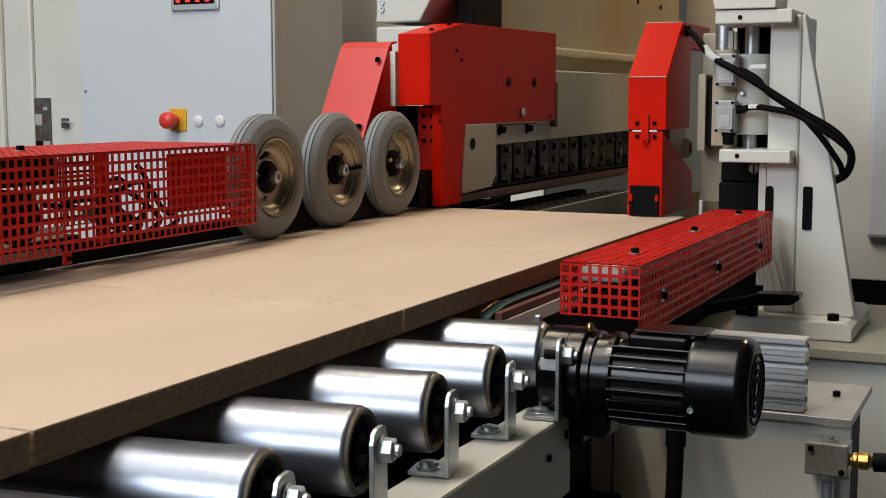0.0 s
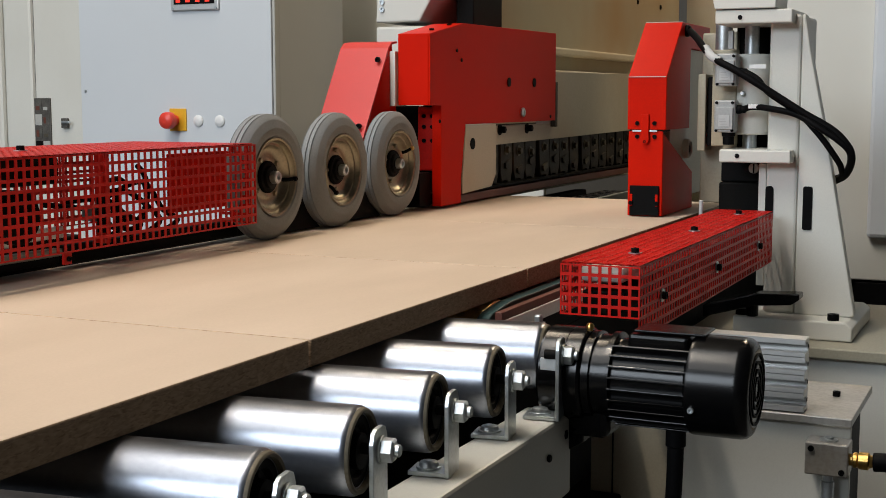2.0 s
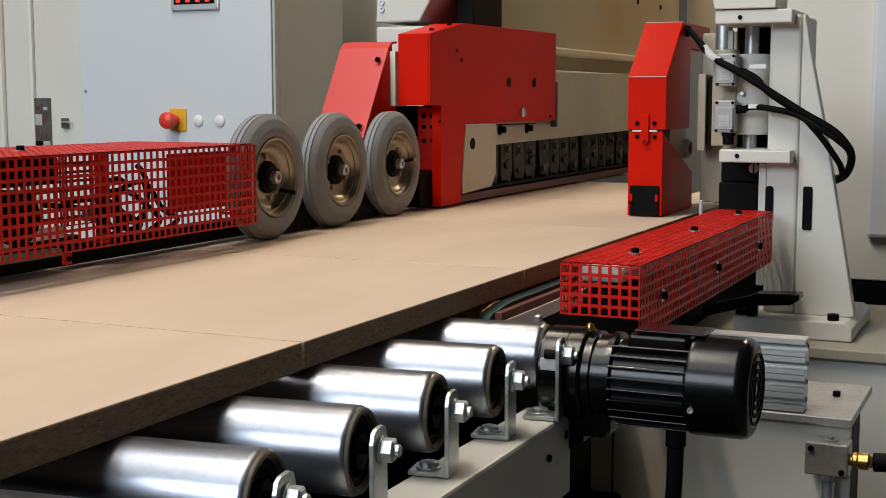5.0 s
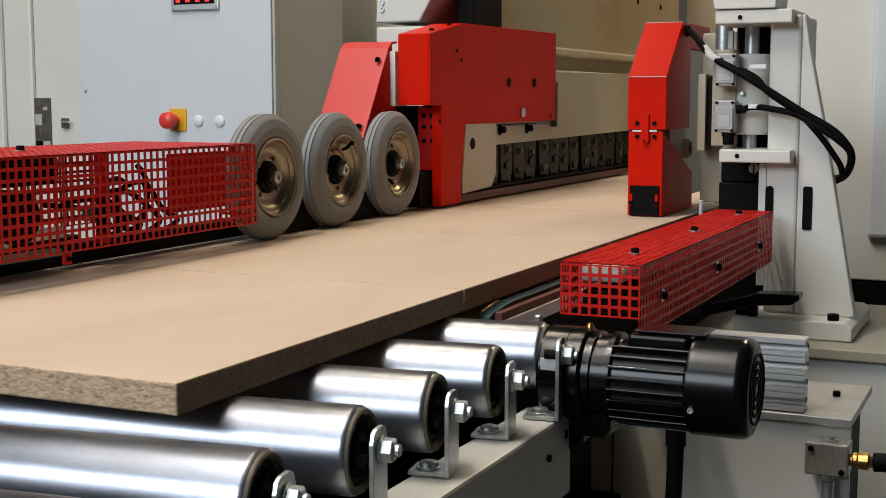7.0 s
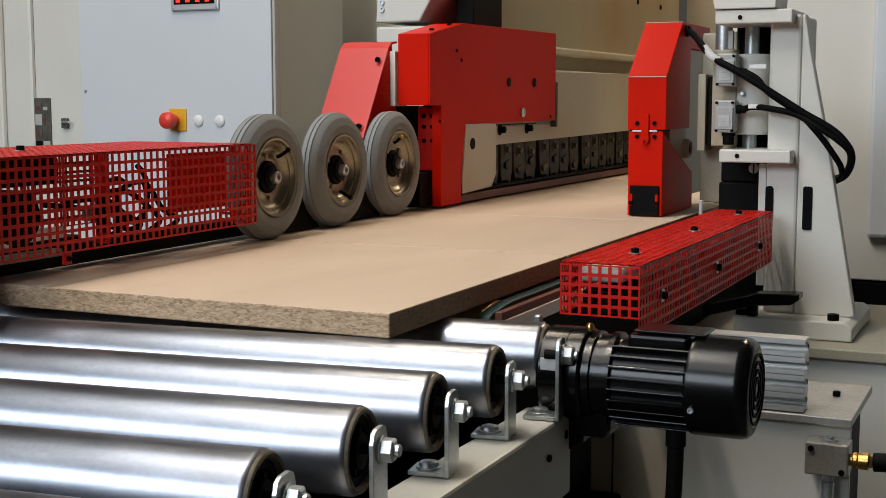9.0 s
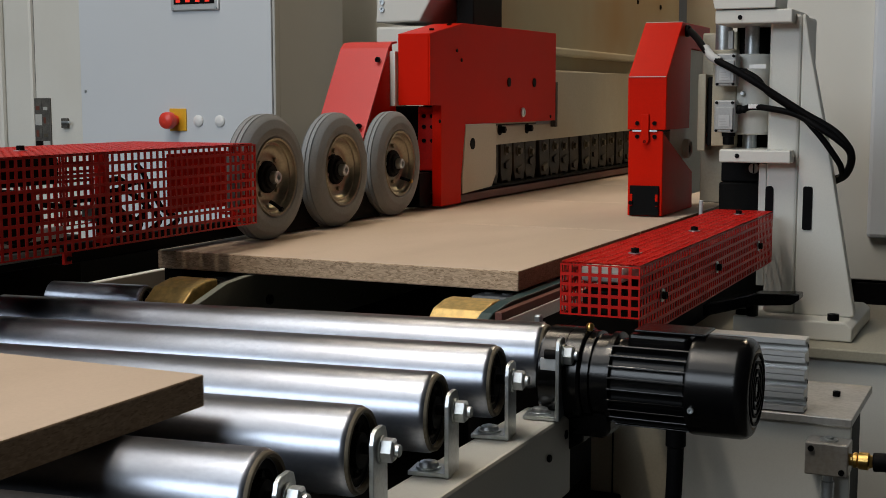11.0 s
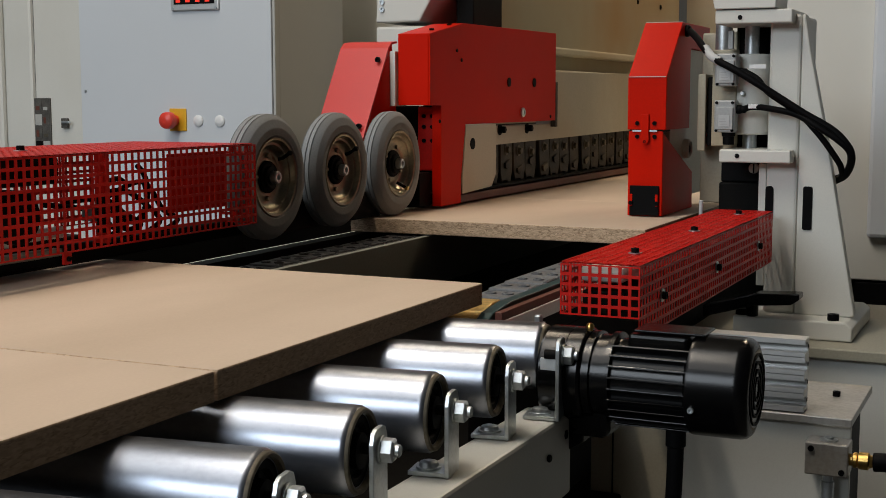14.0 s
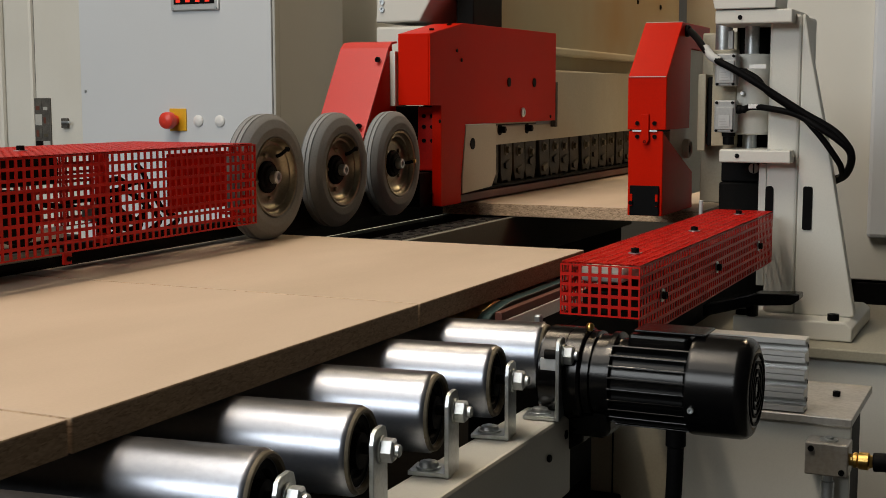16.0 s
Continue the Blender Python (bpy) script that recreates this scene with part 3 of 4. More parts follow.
# ---------- drive motor ----------
def motor():
    y, z = 0.166, 0.843
    t = thing("gear_motor", (0.13, y, z), "glossy black finned gear motor driving a roller", "motor")
    g = lathe(B(), [(0.030, 0.003), (0.053, 0.004), (0.0555, 0.007), (0.0555, 0.034), (0.0545, 0.0345), (0.0545, 0.036), (0.0555, 0.0365), (0.0555, 0.053), (0.053, 0.056), (0.044, 0.057)], (0, y, z), "x", 56)
    part("gearbox", g, BLACK, t, "glossy black round gearbox")
    part("name_plate", box(B(), 0.010, 0.034, y - 0.0545, y - 0.0515, z + 0.012, z + 0.026, 0.0005), ALU_DULL, t, "bare metal plate on the gearbox")
    part("lubricator", lathe(B(), [(0.0035, 0), (0.0035, 0.003), (0.005, 0.003), (0.005, 0.006), (0.003, 0.009)], (0.056, y - 0.012, z + 0.054), "z", 10), BRASS, t, "small brass grease nipple")
    part("flange", lathe(B(), [(0.044, 0.056), (0.0525, 0.0575), (0.0525, 0.066), (0.049, 0.067), (0.0495, 0.082), (0.053, 0.083), (0.053, 0.090), (0.044, 0.092)], (0, y, z), "x", 48), BLACK, t)
    part("stator", lathe(B(), [(0.046, 0.086), (0.046, 0.18)], (0, y, z), "x", 48), BLACK, t)
    for k in range(26):
        a = 2 * math.pi * k / 26 + 0.07
        c, s = math.cos(a), math.sin(a)
        if s > 0.86:
            continue
        b = box(B(), 0.089, 0.179, -0.0013, 0.0013, 0.044, 0.0555, 0.0006)
        bmesh.ops.transform(b, matrix=Matrix.Translation((0, y, z)) @ Matrix.Rotation(a - math.pi / 2, 4, "X"), verts=b.verts)
        part("fin", b, BLACK, t)
    part("fan_cover", lathe(B(), [(0.052, 0.176), (0.0568, 0.179), (0.0575, 0.182), (0.0575, 0.234), (0.0562, 0.240), (0.052, 0.245), (0.044, 0.2475), (0.030, 0.2475)], (0, y, z), "x", 56), BLACK, t)
    for k in range(4):
        part("cover_vent", lathe(B(), [(0.041 - 0.009 * k, 0.247), (0.041 - 0.009 * k, 0.249), (0.038 - 0.009 * k, 0.249), (0.038 - 0.009 * k, 0.247)], (0, y, z), "x", 32), RUBBER_BLACK, t)
    part("cover_screw", socket(B(), (0.187, y - 0.0548, z - 0.018), "y", 0.0035, -0.004, 12), ZINC, t)
    part("terminal_box", box(B(), 0.104, 0.174, y - 0.022, y + 0.03, z + 0.036, z + 0.0555, 0.004), BLACK, t)
    part("terminal_lid", box(B(), 0.110, 0.192, y - 0.018, y + 0.034, z + 0.0572, z + 0.0605, 0.0012), BLACK, t)
    part("cable_gland", rod(B(), (0.158, y - 0.004, z - 0.075), "z", 0.03, 0.012, 12, 0.002), RUBBER_BLACK, t)
    part("torque_arm", prism(B(), [(0.02, 0.80), (0.05, 0.80), (0.052, 0.765), (0.03, 0.752), (0.012, 0.768)], "y", y - 0.02, y + 0.02, 0.002), BLACK, t)
    part("gear_housing", box(B(), 0.036, 0.085, y - 0.03, y + 0.045, z - 0.07, z - 0.005, 0.010), BLACK, t)
    part("arm_bolt", hexbolt(B(), (0.015, y - 0.03, 0.775), "x", 0.007, 0.02), BLACK, t)
    c = tube(B(), [(0.158, y - 0.004, z - 0.07), (0.157, y - 0.004, 0.72), (0.150, y, 0.60), (0.14, y + 0.02, 0.3), (0.16, y + 0.08, 0.02)], 0.0095, 12)
    solo("motor_cable", c, RUBBER_BLACK, "thick black cable hanging below the motor", "cable")


# ---------- base cabinet, profile and valve beside the motor ----------
def side_base():
    t = thing("base_cabinet", (0.15, 0.6, 0.0), "cream painted base cabinet with a steel top plate", "cabinet")
    part("front_panel", box(B(), 0.062, 0.309, 0.505, 0.515, 0.0, 0.728, 0.001), WHITE, t)
    part("recessed_panel", box(B(), -0.10, 0.0615, 0.64, 0.65, 0.0, 0.728, 0.001), CREAM, t)
    part("panel_return", box(B(), 0.062, 0.07, 0.5155, 0.65, 0.0, 0.727, 0.001), CREAM, t)
    part("panel_joint", box(B(), -0.065, -0.063, 0.638, 0.6399, 0.0, 0.728), DARK, t)
    part("top_plate", box(B(), 0.0, 0.311, 0.495, 0.72, 0.7285, 0.74, 0.0015), PLATE, t, "scratched bare steel top plate")
    # dark box paints the inner shadow of the opening under the top plate
    part("shadow_core", box(B(), 0.072, 0.296, 0.53, 0.715, 0.0, 0.727), DARK, t)
    s = socket(B(), (0.272, 0.63, 0.74), "z", 0.0055, 0.007)
    part("screw", s, RUBBER_BLACK, t)
    lo, hi, x1 = 0.742, 0.842, 0.2465
    p = thing("aluminium_profile", (0.15, 0.5, lo), "slotted extruded aluminium profile lying on the plate", "profile")
    yf, yb = 0.50, 0.532
    outline = [(yb, lo), (yb, hi), (yf, hi)]
    for k in range(4):
        zc = hi - 0.0125 - 0.025 * k
        outline += [(yf, zc + 0.0055), (yf + 0.004, zc + 0.0045), (yf + 0.004, zc + 0.008), (yf + 0.022, zc + 0.006), (yf + 0.022, zc - 0.006), (yf + 0.004, zc - 0.008), (yf + 0.004, zc - 0.0045), (yf, zc - 0.0055), (yf, zc - 0.0112), (yf + 0.0025, zc - 0.0118), (yf, zc - 0.0124)][:8 if k == 3 else 11]
    outline += [(yf, lo)]
    part("extrusion", prism(B(), outline, "x", 0.10, x1, 0.0), ALU, p)
    for k in range(4):
        part("core_hole", rod(B(), (x1, yf + 0.026, hi - 0.0125 - 0.025 * k), "x", 0.0006, 0.003, 14), RUBBER_BLACK, p)
    v = thing("valve_block", (0.283, 0.48, 0.69), "small aluminium air valve block with a brass coupling", "valve")
    part("block", box(B(), 0.256, 0.312, 0.462, 0.503, 0.668, 0.712, 0.002), PLATE, v)
    part("brass_coupling", lathe(B(), [(0.008, 0), (0.008, 0.004), (0.0105, 0.005), (0.0105, 0.009), (0.009, 0.010), (0.0115, 0.012), (0.0118, 0.024), (0.009, 0.026), (0.007, 0.032)], (0.312, 0.478, 0.69), "x", 18), BRASS, v, "brass quick coupling")
    part("top_fitting", lathe(B(), [(0.012, 0), (0.012, 0.002), (0.006, 0.0025), (0.006, 0.005)], (0.284, 0.482, 0.712), "z", 16), ZINC, v)
    for dx, dz in ((0.264, 0.704), (0.304, 0.675)):
        part("screw", socket(B(), (dx, 0.4625, dz), "y", 0.004, -0.003), RUBBER_BLACK, v)
    part("hose_nipple", lathe(B(), [(0.009, 0), (0.009, 0.008), (0.007, 0.009), (0.007, 0.02)], (0.284, 0.482, 0.648), "z", 14), ZINC, v)
    h = tube(B(), [(0.284, 0.482, 0.655), (0.285, 0.482, 0.60), (0.292, 0.49, 0.4), (0.30, 0.5, 0.1)], 0.0085, 12)
    solo("braided_hose", h, ZINC, "steel-braided air hose below the valve block", "hose")
    h = tube(B(), [(0.343, 0.478, 0.69), (0.37, 0.478, 0.69), (0.45, 0.49, 0.675), (0.62, 0.52, 0.60), (0.66, 0.55, 0.02)], 0.0125, 12)
    solo("air_hose", h, RUBBER_BLACK, "black rubber air hose leaving the coupling", "hose")


# ---------- column with the slide ----------
def slot_outline(x, z, hw, hh, r):
    """A rounded rectangle about (x, z)."""
    pts = []
    for q, (sx, sz) in enumerate(((1, 1), (-1, 1), (-1, -1), (1, -1))):
        for k in range(5):
            a = (q + k / 4) * math.pi / 2
            pts.append((x + sx * (hw - r) + r * math.cos(a), z + sz * (hh - r) + r * math.sin(a)))
    return pts


def column():
    t = thing("slide_column", (0.1, 1.4, 0.71), "white cast machine column with ribs and slotted holes", "machine column")
    y0, y1 = 1.30, 1.46
    part("base_flange", prism(B(), [(-0.006, 0.712), (0.217, 0.712), (0.217, 0.738), (0.205, 0.748), (-0.006, 0.748)], "y", 1.22, 1.5, 0.003), WHITE, t)
    b = B()
    prism(b, [(0.0985, 0.748), (0.205, 0.748), (0.212, 0.752), (0.196, 0.84), (0.152, 1.08), (0.114, 1.26), (0.104, 1.326), (0.0985, 1.326)], "y", 1.2865, 1.318, 0.003)
    part("gusset", b, WHITE, t)
    part("gusset_slot", prism(B(), slot_outline(0.118, 0.956, 0.0088, 0.042, 0.004), "y", 1.284, 1.2865), RUBBER_BLACK, t, "dark slotted opening")
    part("upright", box(B(), 0.038, 0.098, 1.285, y1, 0.748, 1.326, 0.006), WHITE, t)
    part("slide_plate", box(B(), 0.0225, 0.0375, 1.29, 1.31, 0.80, 1.04, 0.002), WHITE, t)
    part("plate_slot", prism(B(), slot_outline(0.0455, 0.966, 0.0075, 0.031, 0.006), "y", 1.282, 1.2848), RUBBER_BLACK, t, "dark slotted opening")
    part("lower_arm", box(B(), -0.046, 0.09, 1.245, 1.40, 1.043, 1.068, 0.003), WHITE, t)
    part("upper_arm", box(B(), -0.06, 0.086, 1.245, 1.40, 1.308, 1.334, 0.003), WHITE, t)
    part("top_bracket", prism(B(), [(-0.06, 1.336), (0.055, 1.336), (0.058, 1.40), (-0.075, 1.40)], "y", 1.24, 1.36, 0.002), WHITE, t)
    for xx, zz in ((-0.011, 1.056), (-0.012, 1.32)):
        part("arm_screw", rod(B(), (xx, 1.2435, zz), "y", 0.003, 0.0045, 14), RUBBER_BLACK, t)
    part("shaft", rod(B(), (-0.008, 1.345, 1.066), "z", 0.245, 0.014, 32), ZINC, t, "bright ground guide shaft")
    part("sleeve", lathe(B(), [(0.034, 0.0), (0.037, 0.003), (0.037, 0.155), (0.034, 0.158)], (-0.0065, 1.345, 1.095), "z", 40), WHITE, t)
    part("stop_bar", box(B(), -0.044, -0.034, 1.29, 1.30, 1.262, 1.298, 0.001), CAST, t)
    part("second_shaft", rod(B(), (-0.072, 1.38, 1.25), "z", 0.15, 0.017, 28), ZINC, t)
    part("grease_nipple", lathe(B(), [(0.005, 0), (0.005, -0.004), (0.003, -0.006), (0.0035, -0.009)], (-0.016, 1.306, 1.176), "y", 12), ZINC, t)
    # dark sheet paints in the shade of the recess between the arms
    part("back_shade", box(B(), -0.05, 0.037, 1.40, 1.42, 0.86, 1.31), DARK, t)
    for x in (0.005, 0.179):
        part("foot_bolt", socket(B(), (x, 1.245, 0.748), "z", 0.011, 0.012), RUBBER_BLACK, t)
    part("gear_case", box(B(), -0.075, 0.03, 1.395, 1.55, 0.996, 1.0425, 0.003), RUBBER_BLACK, t)
    part("black_boot", box(B(), -0.078, 0.03, 1.39, 1.55, 0.86, 0.9955, 0.004), DARK, t)
    part("clamp_screw", rod(B(), (-0.007, 1.387, 1.025), "y", 0.008, 0.0105, 20, 0.001), CAST, t)
    part("screw_slot", box(B(), -0.0085, -0.0055, 1.3862, 1.3869, 1.015, 1.035), RUBBER_BLACK, t)
    part("clamp_lever", prism(B(), [(-0.06, 0.768), (0.043, 0.797), (0.122, 0.800), (0.122, 0.789), (0.106, 0.778), (0.040, 0.773), (-0.06, 0.745)], "y", 1.20, 1.245, 0.002), BLACK, t, "black clamping lever")
    part("lever_pivot", rod(B(), (0.03, 1.225, 0.749), "z", 0.03, 0.012, 16, 0.002), BLACK, t)

    bed = thing("column_bed", (0.2, 1.5, 0.0), "cream painted machine bed under the column", "machine")
    part("bed_top", box(B(), -0.10, 1.2, 1.15, 1.72, 0.69, 0.711, 0.003), HOOD, bed)
    part("bed_front", box(B(), -0.10, 1.2, 1.165, 1.18, 0.0, 0.69, 0.002), WHITE, bed)
    part("bed_body", box(B(), -0.08, 1.2, 1.181, 1.72, 0.0, 0.689), CREAM, bed)

    h = thing("tool_head", (-0.2, 1.27, 0.93), "red painted sheet-steel tool head with a black shoe", "tool head")
    x0, x1 = -0.237, -0.158
    part("lower_housing", prism(B(), [(1.268, 0.931), (1.268, 1.1015), (1.275, 1.0965), (1.51, 1.009), (1.515, 0.931)], "x", x0 + 0.002, x1 - 0.006, 0.0015), RED, h)
    part("upper_housing", prism(B(), [(1.266, 1.104), (1.266, 1.209), (1.383, 1.322), (1.62, 1.322), (1.62, 1.27), (1.455, 1.27), (1.455, 1.104)], "x", x0, x1, 0.0015), RED, h)
    # pale rods paint the edge highlight along the worn folds
    for yy, zz in ((1.2652, 1.209), (1.3835, 1.3222)):
        part("fold_highlight", rod(B(), (x0 + 0.001, yy, zz), "x", x1 - x0 - 0.002, 0.0008, 8), ALU_DULL, h, "pale worn fold line with its highlight painted in")
    part("latch", box(B(), -0.207, -0.192, 1.2615, 1.2655, 1.082, 1.135, 0.0008), RED, h)
    part("hinge_gap", box(B(), x0 + 0.004, x1 - 0.008, 1.27, 1.33, 1.1, 1.106), RUBBER_BLACK, h)
    part("hinge_plate", box(B(), -0.226, -0.176, 1.2645, 1.2677, 1.100, 1.1035), ZINC, h)
    part("hook", prism(B(), [(-0.208, 1.091), (-0.191, 1.091), (-0.191, 1.084), (-0.1965, 1.076), (-0.2025, 1.076), (-0.208, 1.084)], "y", 1.2595, 1.2612), RED, h)
    for dx in (-0.2165, -0.181):
        for dz in (1.117, 1.090):
            part("screw", socket(B(), (dx, 1.266 if dz > 1.1 else 1.268, dz), "y", 0.0042, -0.003), RUBBER_BLACK, h)
    part("screw", socket(B(), (-0.1995, 1.2615, 1.0805), "y", 0.003, -0.003), RUBBER_BLACK, h)
    part("shoe", box(B(), -0.2295, -0.1695, 1.2625, 1.267, 0.932, 0.992, 0.001), RUBBER_BLACK, h, "black rubber-faced shoe plate")
    for dx in (-0.226, -0.1735):
        part("shoe_slot", box(B(), dx - 0.0025, dx + 0.0025, 1.261, 1.2624, 0.951, 0.975), RED, h)
        part("shoe_screw", socket(B(), (dx, 1.2608, 0.957), "y", 0.0042, -0.003), RUBBER_BLACK, h)
    part("grey_plate", prism(B(), [(1.33, 1.05), (1.33, 1.1035), (1.4555, 1.1035), (1.4555, 1.2695), (1.62, 1.2695), (1.62, 0.96), (1.5155, 0.96), (1.5, 1.0)], "x", -0.20, -0.1665, 0.001), CREAM, h, "dusty cream carrier plate")
    part("knob", lathe(B(), [(0.02, 0), (0.02, 0.012), (0.015, 0.014), (0.0135, 0.004)], (-0.1665, 1.448, 1.061), "x", 24), CREAM, h)
    part("cable_exit", lathe(B(), [(0.012, 0), (0.012, 0.006), (0.009, 0.01)], (-0.158, 1.41, 1.305), "x", 16), RUBBER_BLACK, h)

    part("knob_core", rod(B(), (-0.1655, 1.448, 1.061), "x", 0.010, 0.0125, 24, 0.001), DARK, h)

    s = thing("slide_unit", (-0.1, 1.4, 1.05), "cream slide plate with dark linear rail behind the head", "machine part")
    # the darker tan paints in the shade behind the head
    part("slide_body", box(B(), -0.125, -0.07, 1.42, 1.50, 0.95, 1.30, 0.003), HOOD, s)
    part("switch_plate", box(B(), -0.078, -0.03, 1.312, 1.335, 1.072, 1.262, 0.002), HOOD, s)
    part("linear_rail", box(B(), -0.118, -0.102, 1.36, 1.42, 1.06, 1.215, 0.002), HOOD, s)
    part("rail_slot", box(B(), -0.1, -0.088, 1.37, 1.42, 1.07, 1.21, 0.002), DARK, s)
    part("backing", box(B(), -0.07, -0.045, 1.38, 1.50, 1.05, 1.30, 0.002), HOOD, s)
    part("lock_pin", rod(B(), (-0.063, 1.18, 0.91), "z", 0.063, 0.0042, 14, 0.001), ALU_DULL, s)

    for z0 in (1.19, 1.10):
        c = thing("limit_switch", (-0.042, 1.28, z0), "grey cast limit switch with a black cable gland", "switch", "limit switches")
        part("body", box(B(), -0.063, -0.022, 1.268, 1.30, z0, z0 + 0.063, 0.003), CAST, c)
        part("cover", box(B(), -0.0595, -0.0255, 1.264, 1.2675, z0 + 0.006, z0 + 0.05, 0.001), CAST, c)
        part("label", box(B(), -0.053, -0.032, 1.2628, 1.2638, z0 + 0.012, z0 + 0.034), ALU_DULL, c, "pale label with unreadable lines")
        for j in range(3):
            part("label_line", box(B(), -0.051, -0.036 - 0.002 * j, 1.2622, 1.2627, z0 + 0.016 + 0.005 * j, z0 + 0.017 + 0.005 * j), CAST, c)
        part("gland", lathe(B(), [(0.009, 0), (0.009, 0.008), (0.0075, 0.009), (0.0075, 0.016), (0.006, 0.018)], (-0.0215, 1.283, z0 + 0.045 - 0.018 * (z0 > 1.15)), "x", 14), RUBBER_BLACK, c)
        if z0 < 1.15:
            part("lower_gland", lathe(B(), [(0.013, 0), (0.013, -0.007), (0.011, -0.008), (0.011, -0.024)], (-0.037, 1.284, z0), "z", 18), RUBBER_BLACK, c)
        part("tag", box(B(), 0.004, 0.036, 1.2635, 1.2655, z0 + 0.047 - 0.014 * (z0 > 1.15), z0 + 0.055 - 0.014 * (z0 > 1.15), 0.0006), PLUG, c, "pale cable marker")
        for dx in (-0.058, -0.027):
            for dz in (0.004, 0.058):
                part("screw", socket(B(), (dx, 1.268, z0 + dz), "y", 0.003, -0.002, 10), RUBBER_BLACK, c)
    a = tube(B(), [(-0.15, 1.41, 1.305), (-0.118, 1.34, 1.287), (-0.07, 1.27, 1.247), (-0.01, 1.25, 1.215), (0.073, 1.25, 1.163), (0.111, 1.25, 1.139), (0.166, 1.25, 1.107), (0.193, 1.25, 1.079), (0.201, 1.255, 1.058), (0.194, 1.28, 1.034), (0.176, 1.33, 1.015), (0.145, 1.38, 1.0)], 0.0070, 12)
    solo("black_cable", a, RUBBER_BLACK, "thick black machine cable looping from the tool head", "cable", "machine cables")
    a = tube(B(), [(-0.008, 1.283, 1.218), (0.02, 1.268, 1.203), (0.044, 1.262, 1.176), (0.097, 1.262, 1.141), (0.122, 1.262, 1.117), (0.148, 1.262, 1.087), (0.17, 1.268, 1.055), (0.178, 1.285, 1.036), (0.172, 1.33, 1.015), (0.14, 1.38, 1.0)], 0.0058, 12)
    solo("black_cable", a, RUBBER_BLACK, "black cable from the upper limit switch", "cable", "machine cables")
    a = tube(B(), [(-0.008, 1.283, 1.146), (0.011, 1.275, 1.150), (0.046, 1.258, 1.147), (0.094, 1.255, 1.137), (0.133, 1.243, 1.117), (0.175, 1.243, 1.09), (0.196, 1.25, 1.069), (0.196, 1.275, 1.047), (0.178, 1.33, 1.02), (0.145, 1.38, 1.005)], 0.0062, 12)
    solo("black_cable", a, RUBBER_BLACK, "black cable from the lower limit switch", "cable", "machine cables")
    w = thing("cable_marker", (-0.08, 1.285, 1.243), "pale marker sleeve round the thick cable", "cable marker")
    part("sleeve", tube(B(), [(-0.089, 1.297, 1.2645), (-0.07, 1.27, 1.247), (-0.052, 1.2625, 1.2375)], 0.0086, 12), ALU_DULL, w)


